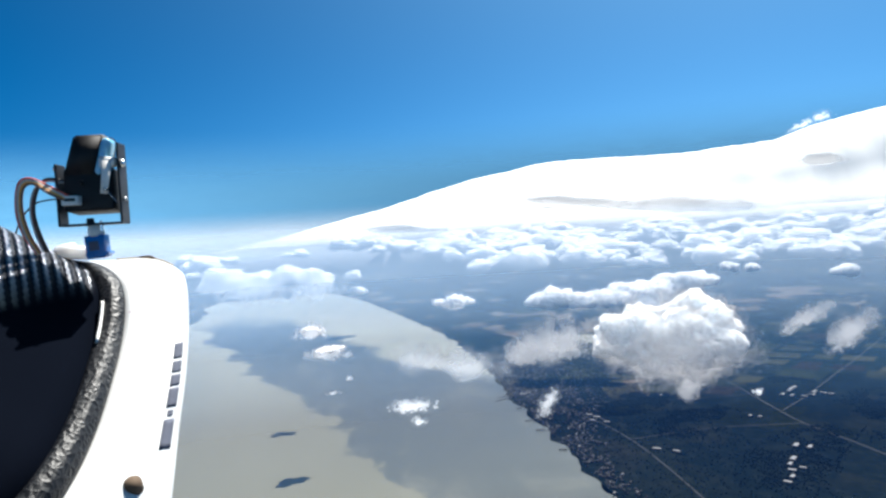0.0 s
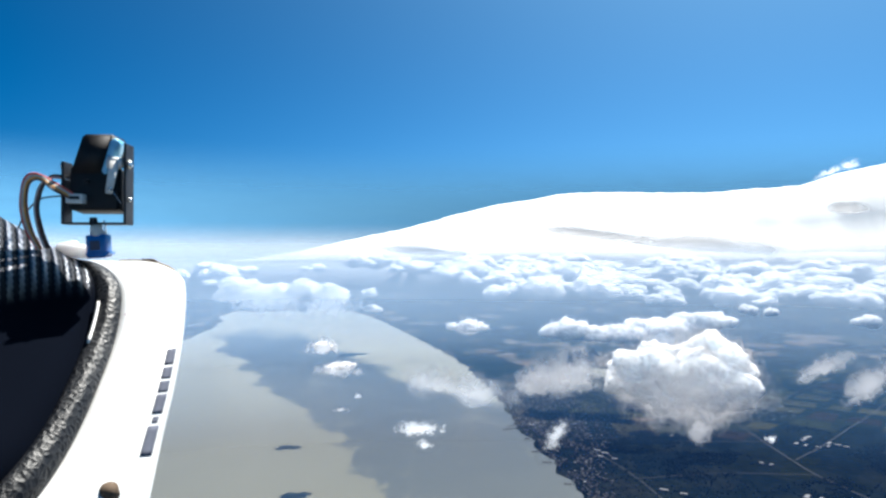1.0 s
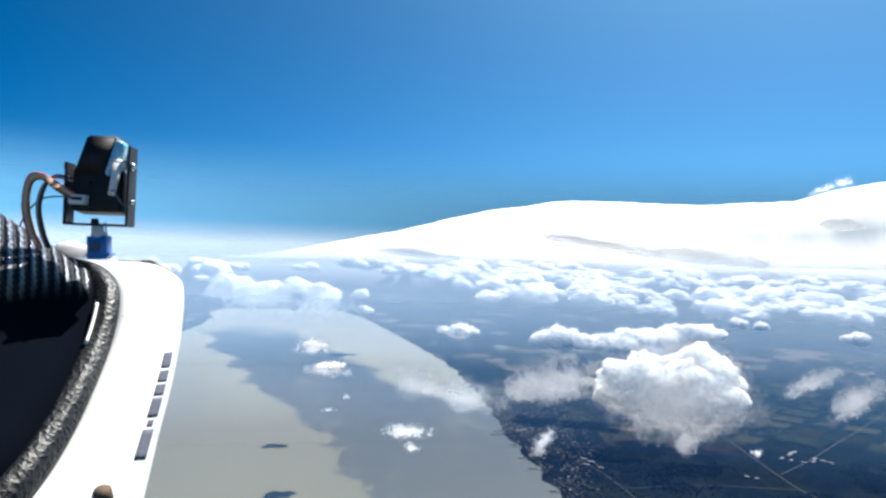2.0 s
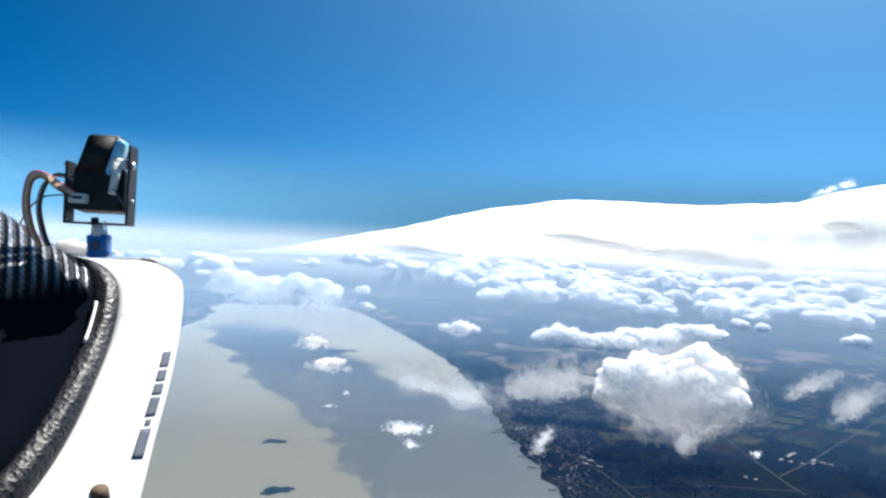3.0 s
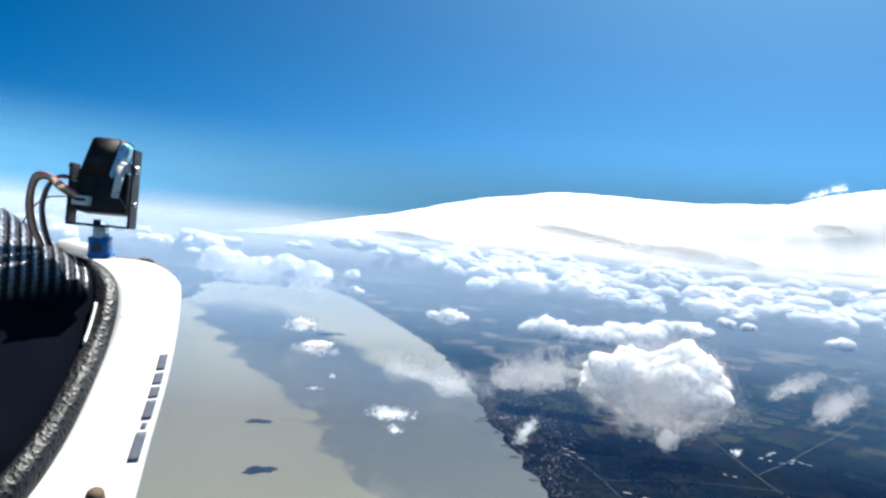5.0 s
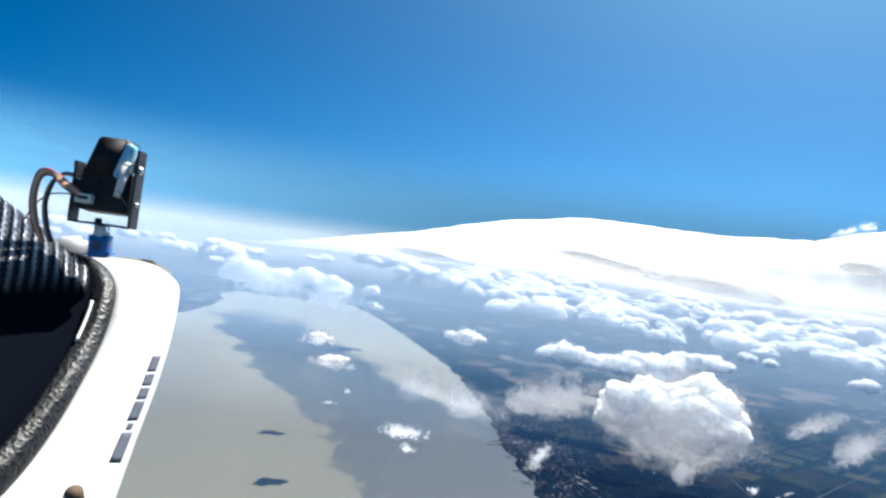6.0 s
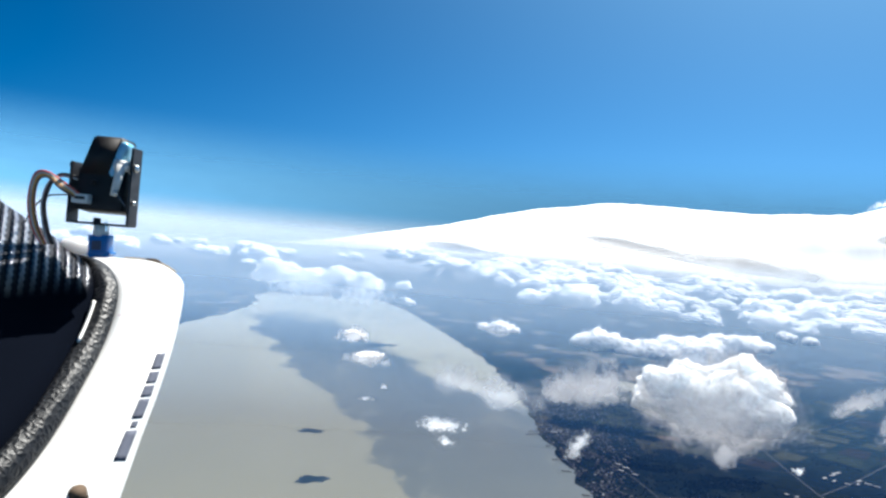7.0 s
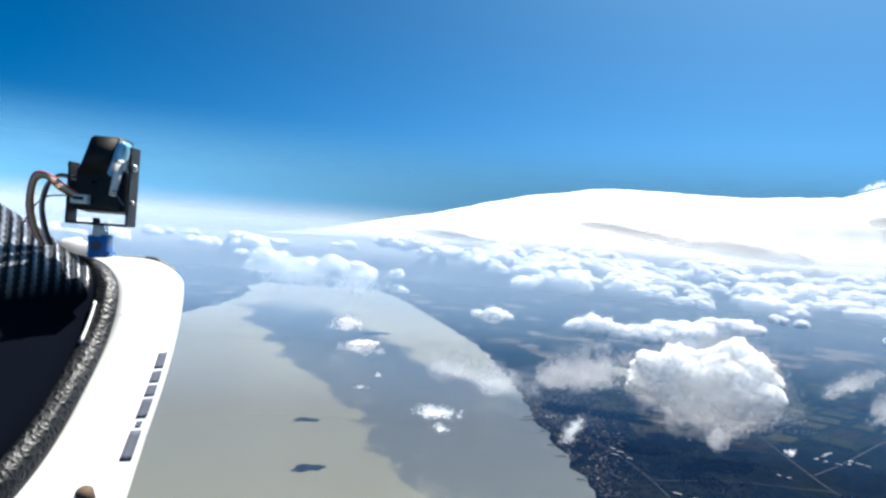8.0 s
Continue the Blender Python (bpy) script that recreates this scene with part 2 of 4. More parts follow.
def rim_material():
    m = Mat("resin_carbon_rim", 0.46)
    m.b.inputs["Specular IOR Level"].default_value = 0.3
    v = m.n.new("ShaderNodeTexVoronoi")
    v.feature = "DISTANCE_TO_EDGE"
    v.inputs["Scale"].default_value = 0.3
    m.l.new(m.co.outputs["Object"], v.inputs["Vector"])
    n = m.noise(0.25, 4, 0.6)
    m.colour(m.mix(m.span(v.outputs[0], 0.01, 0.09), (0.02, 0.02, 0.022), (0.004, 0.005, 0.007)))
    m.bump(m.math("ADD", m.math("MULTIPLY", v.outputs[0], -1.5), n), 0.45, 0.0012)
    return m.m


def plain(name, colour, rough=0.5, metal=0.0, grain=0.4, amount=0.25):
    m = Mat(name, rough, metal)
    g = m.noise(grain, 5, 0.6)
    m.colour(m.mix(m.span(g, 0.35, 0.7, 0.0, amount), colour, tuple(0.5 * c for c in colour)))
    return m.bump(g, 0.12, 0.0004 if grain == 0.4 else 0.02).m


GROUND, LAKE, SHEET = ground_material(), lake_material(), cloud_material("cloud_sheet_white", 120.0, 0.88)
CLOUD = {k: cloud_material(wander=k, tone=0.95) for k in (6.0, 9.0, 14.0, 28.0, 50.0)}
HEAP = cloud_material("cloud_heap", 34.0, 0.56)
SCRAP = {k: veil_material("cloud_scrap", 0.4, 1.7, k, 0.62, 2.2) for k in (0.05, 0.1, 0.2, 0.5)}
SMOKE = {k: veil_material("grey_vapour", 0.2, 1.3, k, 0.58, 1.7, 0.27) for k in SCRAP}
# grey veil colour replaces the cloud sheet's own shaded bands
BAND = {k: veil_material("sheet_shade", 0.1, 0.9, k, 0.68, 1.3, 0.21) for k in (0.005, 0.01)}
FILM = {k: veil_material("grey_film", 0.2, 1.3, k, 0.3, 1.5, 0.24) for k in SCRAP}
THIN = {k: veil_material("cloud_film", 0.35, 1.7, k, 0.36, 2.0) for k in SCRAP}
FLAKE, DIM_FLAKE = vapour_material("cloud_shreds", 0.42), vapour_material("grey_cloud_shreds", 0.34)
FIELD = patch_material("crop_field", (0.003, 0.0055, 0.006), (0.009, 0.0125, 0.0085))
OLIVE = patch_material("olive_pasture", (0.02, 0.025, 0.013), (0.048, 0.046, 0.026))
STUBBLE = patch_material("stubble_field", (0.014, 0.012, 0.01), (0.034, 0.026, 0.019))
TAN = patch_material("bare_tan_field", (0.07, 0.054, 0.04), (0.13, 0.1, 0.075))
WOOD = patch_material("woodland_crowns", (0.006, 0.011, 0.013), (0.011, 0.017, 0.018), scale=0.5)
POND = patch_material("dark_pond_water", (0.004, 0.007, 0.01), (0.005, 0.009, 0.013))
ROAD = plain("pale_road", (0.0085, 0.0095, 0.011), 0.8, 0, 0.5)
WALLS = plain("rendered_wall", (0.05, 0.049, 0.047), 0.85, 0, 2.0)
SHEET_ROOF = plain("white_sheet_roof", (0.15, 0.15, 0.155), 0.7, 0, 1.0)
TILE_ROOF = patch_material("clay_tile_roof", (0.012, 0.013, 0.015), (0.046, 0.046, 0.049), 0.8, 3.0)
TOWN = Mat("town_roofs", 0.85)
TOWN = TOWN.colour(TOWN.ramp(TOWN.n.new("ShaderNodeNewGeometry").outputs["Random Per Island"], [(0.0, (0.012, 0.013, 0.016)), (0.5, (0.03, 0.03, 0.032)), (0.85, (0.04, 0.039, 0.039)), (1.0, (0.11, 0.11, 0.11))])).m
TIMBER = plain("weathered_timber", (0.06, 0.055, 0.05), 0.8, 0, 2.0)
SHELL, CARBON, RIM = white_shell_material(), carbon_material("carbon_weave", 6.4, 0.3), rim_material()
BLACK = plain("black_plastic", (0.004, 0.004, 0.005), 0.62)
BLACK_METAL = plain("black_anodised_metal", (0.006, 0.006, 0.008), 0.5)
BLUE = plain("blue_servo_plastic", (0.005, 0.15, 0.45), 0.25)
PALE_BLUE = plain("pale_blue_servo_plastic", (0.22, 0.55, 0.78), 0.2)
NYLON = plain("white_nylon", (0.75, 0.74, 0.7), 0.4)
STEEL = plain("bright_steel", (0.75, 0.75, 0.74), 0.22, 1.0)
INK = plain("dark_blue_ink", (0.09, 0.1, 0.135), 0.9)
GLUE = plain("yellowed_glue", (0.42, 0.3, 0.15), 0.45)
LUMP = Mat("white_hot_glue", 0.4, colour=(0.86, 0.85, 0.82))
LUMP.b.inputs["Subsurface Weight"].default_value, LUMP.b.inputs["Subsurface Scale"].default_value = 1.0, 0.012
LUMP.b.inputs["Subsurface Radius"].default_value = (1.0, 0.95, 0.9)
LUMP = LUMP.bump(LUMP.noise(0.3, 3), 0.3, 0.001).m
MUD = plain("brown_scuff", (0.1, 0.065, 0.04), 0.9)
WIRE = {k: plain(k + "_wire_jacket", c, 0.45) for k, c in (("brown", (0.16, 0.06, 0.04)), ("red", (0.7, 0.09, 0.06)), ("orange", (0.85, 0.4, 0.1)), ("white", (0.6, 0.58, 0.54)), ("black", (0.02, 0.02, 0.022)))}


# ---- mesh helpers ----
def part(name, bm, material, parent=None, label="", smooth=False):
    me = bpy.data.meshes.new(name)
    bm.to_mesh(me)
    bm.free()
    me.materials.append(material)
    if smooth:
        me.shade_smooth()
    ob = new(name, me)
    if parent is not None:
        ob.parent = parent
    return tagged(ob, label)


def raw(name, verts, faces, material, parent=None, smooth=True):
    me = bpy.data.meshes.new(name)
    me.from_pydata([tuple(v) for v in verts], [], [tuple(f) for f in faces])
    me.materials.append(material)
    if smooth:
        me.shade_smooth()
    ob = new(name, me)
    if parent is not None:
        ob.parent = parent
    return ob


def box(sx, sy, sz, at=(0, 0, 0), turn=None, bevel=0.0, bm=None):
    bm = bm or bmesh.new()
    m = Matrix.Translation(at) @ (turn or Matrix()) @ Matrix.Diagonal((sx, sy, sz, 1))
    made = bmesh.ops.create_cube(bm, size=1, matrix=m)["verts"]
    if bevel:
        edges = list({e for v in made for e in v.link_edges})
        bmesh.ops.bevel(bm, geom=edges, offset=bevel, segments=2, affect="EDGES", profile=0.5)
    return bm


def rod(a, b, r, r2=None, seg=14, bm=None):
    bm = bm or bmesh.new()
    a, b = Vector(a), Vector(b)
    m = Matrix.Translation((a + b) / 2) @ (b - a).to_track_quat("Z", "Y").to_matrix().to_4x4()
    bmesh.ops.create_cone(bm, cap_ends=True, segments=seg, radius1=r, radius2=r if r2 is None else r2, depth=(b - a).length, matrix=m)
    return bm


def glide(pts, steps):
    """A smooth curve through the points."""
    p = [Vector(q) for q in pts]
    p = [2 * p[0] - p[1], *p, 2 * p[-1] - p[-2]]
    made = []
    for i in range(1, len(p) - 2):
        for k in range(steps):
            t = k / steps
            a, b, c, d = p[i - 1:i + 3]
            made.append(0.5 * (2 * b + (c - a) * t + (2 * a - 5 * b + 4 * c - d) * t * t + (3 * b - a - 3 * c + d) * t ** 3))
    return made + [p[-2]]


def tube(pts, r, seg=8, steps=6):
    line = glide(pts, steps)
    bm, rings = bmesh.new(), []
    for i, q in enumerate(line):
        way = line[min(i + 1, len(line) - 1)] - line[max(i - 1, 0)]
        turn = way.to_track_quat("Z", "Y").to_matrix()
        rings.append([bm.verts.new(q + turn @ Vector((r * math.cos(a), r * math.sin(a), 0))) for a in (2 * math.pi * k / seg for k in range(seg))])
    for a, b in zip(rings, rings[1:]):
        for k in range(seg):
            bm.faces.new((a[k], a[(k + 1) % seg], b[(k + 1) % seg], b[k]))
    bm.faces.new(rings[0][::-1])
    bm.faces.new(rings[-1])
    return bm


def flat(outline, z, thick=0.0):
    """A sheet with the given outline, with a downturned edge when it has thickness."""
    bm = bmesh.new()
    f = bm.faces.new([bm.verts.new((x, y, z)) for x, y in outline])
    if f.normal.z < 0 or sum(a[0] * b[1] - b[0] * a[1] for a, b in zip(outline, [*outline[1:], outline[0]])) < 0:
        f.normal_flip()
    if thick:
        made = bmesh.ops.extrude_face_region(bm, geom=[f])
        for v in made["geom"]:
            if isinstance(v, bmesh.types.BMVert):
                v.co.z -= thick
        bmesh.ops.recalc_face_normals(bm, faces=bm.faces[:])
    bmesh.ops.triangulate(bm, faces=[g for g in bm.faces if len(g.verts) > 4])
    return bm


def ragged(outline, rough, step, closed=True):
    """The outline with its sides broken into short, uneven pieces."""
    pts, made = [Vector((*p, 0)) for p in outline], []
    n = len(pts)
    for i in range(n if closed else n - 1):
        a, b = pts[i], pts[(i + 1) % n]
        k = max(1, int((b - a).length / step))
        side = Vector((-(b - a).y, (b - a).x, 0)).normalized()
        for j in range(k):
            q = a.lerp(b, j / k)
            o = noise.fractal(q * (0.35 / step), 0.9, 2.0, 4) * rough
            made.append((q.x + side.x * o, q.y + side.y * o))
    if not closed:
        made.append(tuple(pts[-1][:2]))
    return made


# ---- the land and the lake ----
def land():
    bm = bmesh.new()
    bmesh.ops.create_circle(bm, cap_ends=True, segments=180, radius=4190)
    tagged(part("ground", bm, GROUND), "wide flat farmland and woods under haze", "ground", kind="structure")
    east = [(-218, 1546), (-181, 1487), (-129, 1358), (-76, 1175), (-34, 1022), (-3, 904), (22, 790), (35, 695), (45, 607), (50, 544), (52, 497), (57, 463), (61, 434), (64, 401), (68, 379), (69, 360), (74, 306), (76, 240), (70, 60), (40, -300)]
    west = [(-900, -300), (-640, 200), (-420, 600), (-353, 790), (-351, 983), (-350, 1042), (-360, 1141), (-372, 1250), (-415, 1358), (-411, 1473), (-332, 1473), (-286, 1531)]
    line = ragged(east, 5.0, 6.0, False) + ragged(west, 9.0, 14.0, False)
    tagged(part("lake_water", flat(line, 0.12), LAKE), "calm silty grey-green lake, bluish where cloud shade is painted", "water", kind="structure")


def haze():
    """Sloping tinted shells stand in for air haze, each further out; the outermost paints the low sky blue."""
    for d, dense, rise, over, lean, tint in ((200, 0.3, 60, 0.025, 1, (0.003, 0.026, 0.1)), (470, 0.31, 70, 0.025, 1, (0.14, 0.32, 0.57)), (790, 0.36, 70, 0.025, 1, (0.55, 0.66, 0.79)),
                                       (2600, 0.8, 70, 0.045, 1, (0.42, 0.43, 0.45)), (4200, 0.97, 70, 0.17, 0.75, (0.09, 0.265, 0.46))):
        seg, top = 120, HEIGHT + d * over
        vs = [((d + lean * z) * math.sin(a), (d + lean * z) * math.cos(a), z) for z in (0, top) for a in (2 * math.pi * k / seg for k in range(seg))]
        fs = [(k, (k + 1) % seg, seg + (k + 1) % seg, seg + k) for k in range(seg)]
        ob = raw("haze_shell", vs, fs, haze_material("painted_haze", dense, rise, HEIGHT + d * (-0.02 if lean == 1 else 0.03), top, tint))
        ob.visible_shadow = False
        tagged(ob, "tinted see-through shell standing in for haze over the land", "haze", kind="stuff")


# ---- clouds ----
ICO = {}
LATTICE = np.random.RandomState(77).rand(32, 32, 32)


def ico(n):
    if n not in ICO:
        bm = bmesh.new()
        bmesh.ops.create_icosphere(bm, subdivisions=n, radius=1)
        ICO[n] = (np.array([v.co[:] for v in bm.verts]), np.array([[v.index for v in f.verts] for f in bm.faces]))
        bm.free()
    return ICO[n]


def swirl(p):
    """Smooth noise from 0 to 1 at many points at once."""
    i = np.floor(p).astype(int)
    f = p - i
    f = f * f * (3 - 2 * f)
    v = 0.0
    for a in (0, 1):
        for b in (0, 1):
            for c in (0, 1):
                w = (f[:, 0] if a else 1 - f[:, 0]) * (f[:, 1] if b else 1 - f[:, 1]) * (f[:, 2] if c else 1 - f[:, 2])
                v = v + w * LATTICE[(i[:, 0] + a) & 31, (i[:, 1] + b) & 31, (i[:, 2] + c) & 31]
    return v


def torn(p, octaves=5, gain=0.55):
    """Layered noise about 0."""
    return sum((swirl(p * 2.03 ** k + 5.7 * k) - 0.5) * gain ** k for k in range(octaves))


def curd(p, octaves=4, gain=0.5):
    """Layered noise with round bumps and sharp creases, about 0."""
    return sum((0.5 - np.abs(2 * swirl(p * 2.1 ** k + 3.1 * k) - 1)) * gain ** k for k in range(octaves))


def bulk(name, verts, tris, material, parent=None, smooth=True):
    me = bpy.data.meshes.new(name)
    me.vertices.add(len(verts))
    me.vertices.foreach_set("co", np.asarray(verts, np.float32).ravel())
    me.loops.add(3 * len(tris))
    me.loops.foreach_set("vertex_index", np.asarray(tris, np.int32).ravel())
    me.polygons.add(len(tris))
    me.polygons.foreach_set("loop_start", np.arange(0, 3 * len(tris), 3, dtype=np.int32))
    me.update(calc_edges=True)
    me.materials.append(material)
    if smooth:
        me.shade_smooth()
    ob = new(name, me)
    if parent is not None:
        ob.parent = parent
    return ob


def puffs(half, seed, fine, count, billow=0.2, flat_base=0.45, rough=1.0, form=1.7):
    """A heap of round puffs with a flat base, roughened at several sizes: points and faces."""
    rng = np.random.RandomState(seed)
    d, faces = ico(fine)
    h = np.array(half, float)
    m = h.min()
    c = rng.uniform(-1, 1, (count, 3))
    c /= np.maximum(1, np.linalg.norm(c, axis=1))[:, None]
    c[:, 2] = np.abs(c[:, 2]) * 0.6 - 0.15
    rad = rng.uniform(0.3, 0.58, count) * (1.15 - 0.5 * np.linalg.norm(c[:, :2], axis=1))
    r = np.full(len(d), 0.22)
    for q, k in zip(c * 0.74, rad):
        b = d @ q
        disc = b * b - (q @ q - k * k)
        r = np.maximum(r, np.where(disc > 0, b + np.sqrt(np.maximum(disc, 0)), 0))
    p = d * r[:, None]
    p[:, 2] = np.where(p[:, 2] < 0, p[:, 2] * flat_base, p[:, 2])
    p *= h
    nrm = d / h
    nrm /= np.linalg.norm(nrm, axis=1)[:, None]
    v = p * (1.0 / m) + seed * np.array([7.31, 3.17, 1.73])
    add = torn(v * 1.2, 3) * form + curd(v * 3.0, 5 if fine > 5 else 4, 0.55) * rough
    return p + nrm * (add * billow * m)[:, None], faces


def flakes(name, at, size, seed, material, parent):
    """Fine shreds of vapour, each a tiny sliver, at the given points."""
    rng = np.random.RandomState(seed)
    n = len(at)
    v = at[:, None, :] + rng.randn(n, 3, 3) * (size * rng.uniform(0.6, 1.4, n))[:, None, None]
    ob = bulk(name, v.reshape(-1, 3), np.arange(3 * n).reshape(-1, 3), material, parent, False)
    ob.visible_shadow = False
    return tagged(ob, kind="stuff")


def toward_eye(x, y):
    return -math.degrees(math.atan2(x, y))


def fringe(v, count, reach, size, seed, material, parent, grain=1.0):
    """Torn vapour round a cloud's body: densest at its skin, in shreds further out."""
    rng = np.random.RandomState(seed + 5)
    p = v[rng.randint(0, len(v), count)] + rng.randn(count, 3) * size
    way = p / np.linalg.norm(p, axis=1)[:, None]
    clump = np.clip(0.7 + 2.6 * torn(p * (grain / reach / 2.2) + seed, 4), 0.03, 1.6)
    p = p + way * (np.minimum(rng.exponential(0.4, count), 1.0) * reach * clump)[:, None]
    p += (np.stack([swirl(p * (1.2 / reach) + 9 * k) for k in range(3)], 1) - 0.5) * reach * 0.9
    flakes("fringe", p, size, seed, material, parent)


def body_of(half):
    return CLOUD[min(CLOUD, key=lambda k: abs(math.log(k / (1.4 * min(half)))))]


def cumulus(at, half, seed, label="white heaped cumulus cloud with a grey base", fine=6, shreds=14000, reach=0.2, base=0.45, count=14, billow=0.22, body=None, shade=True, shred=FLAKE, group="fair-weather clouds"):
    """A heaped cloud: a curdled body and a torn fringe."""
    thing = tagged(new("cloud"), label, "cloud", group)
    thing.matrix_world = pose(*at, 0, 0, toward_eye(*at[:2]))
    v, f = puffs(half, seed, fine, count, billow, base, 0.8 if fine == 7 else 1.0, 2.6 if fine == 7 else 1.7)
    bulk("core", v, f, body or body_of(half), thing).visible_shadow = shade
    if shreds:
        fringe(v, shreds, reach * min(half), 0.00028 * at[1], seed, shred, thing)
    return thing


def dome(half, seed, deep=0.25, relief=0.1, fine=4):
    """A thin vaulted veil with a billowed face, open at the back."""
    d, faces = ico(fine)
    off = Vector((seed * 5.3, seed * 2.9, seed * 1.1))
    v = d * np.array([half[0], half[1] * deep, half[2]])
    m = min(half)
    v[:, 1] += [relief * m * (noise.fractal(Vector((q[0], 0, q[2])) * (1.5 / m) + off, 0.9, 2.1, 3)) for q in v]
    keep = d[:, 1] < 0.1
    return v, [f for f in faces if keep[f].all()]


def veil_for(size, kinds):
    return kinds[min(kinds, key=lambda k: abs(math.log(k * size / 1.1)))]


def wisp(at, half, seed, turn=0.0, kinds=SCRAP, label="thin torn scrap of white cloud", grain=None):
    thing = tagged(new("cloud_wisp"), label, "cloud", "cloud scraps")
    thing.matrix_world = pose(*at, 0, turn, toward_eye(*at[:2]))
    for k, grow in enumerate((1.5, 1.15, 0.8)):
        v, f = dome([grow * a for a in half], seed + 50 * k)
        raw("veil", v, f, veil_for(grain or min(half), kinds), thing).visible_shadow = False
    return thing


def stratus(name, top, ledge, lips, label):
    """A long bank that slopes up from a thin near edge over a ledge to its top; heights are given along x, and lips are (from, to, height) of overhangs on the ledge."""
    xs = np.linspace(top[0][0], top[-1][0], 420)
    zt, zs = np.interp(xs, *zip(*top)), np.interp(xs, *zip(*ledge))
    rows = []
    for x, t, s in zip(xs, zt, zs):
        lip = 2.0
        for a, b, h in lips:
            k = min(max((x - a) / (0.35 * (b - a)), 0), max((b - x) / (0.35 * (b - a)), 0), 1)
            lip = max(lip, h * k * k * (3 - 2 * k))
        low, thin = 78.0, min(1.0, (x - xs[0]) / 700)
        line = [(2950, low), (3080, low + 0.45 * (s - low)), (3230, low + 0.8 * (s - low)), (3400, s), (3412, s + 0.15 * lip), (3404, s + 0.6 * lip), (3392, s + lip), (3430, s + 1.25 * lip), (3520, s + lip + 0.45 * (t - s - lip)), (3640, s + lip + 0.75 * (t - s - lip)), (3780, s + lip + 0.94 * (t - s - lip)), (3900, t), (4050, t - 12), (4250, low + 0.6 * (t - low)), (4450, low), (4400, low - 14), (3700, low - 18), (3100, low - 10)]
        row = []
        for y, z in line:
            v = Vector((x * 0.0035, y * 0.006, z * 0.01))
            n = noise.fractal(v, 0.8, 2.1, 5)
            row.append((x, y + 40 * noise.noise(v * 1.7 + Vector((5, 0, 0))) * thin, z + (6 * n + 2 * noise.noise(v * 6)) * thin))
        rows.append(row)
    n = len(rows[0])
    vs = [v for r in rows for v in r]
    fs = [(i * n + k, (i + 1) * n + k, (i + 1) * n + (k + 1) % n, i * n + (k + 1) % n) for i in range(len(rows) - 1) for k in range(n)]
    fs += [tuple(range(n)), tuple(range((len(rows) - 1) * n, len(rows) * n))[::-1]]
    return tagged(raw(name, vs, fs, SHEET), label, "cloud")


BANDS = ((501, 183, 229, 20, 6), (907, 147, 221, 32, 4), (-48, 122, 137, 15, 3), (1361, 273, 84, 23, 3))    # x, height, half length, half depth, lean, placed to fit the view


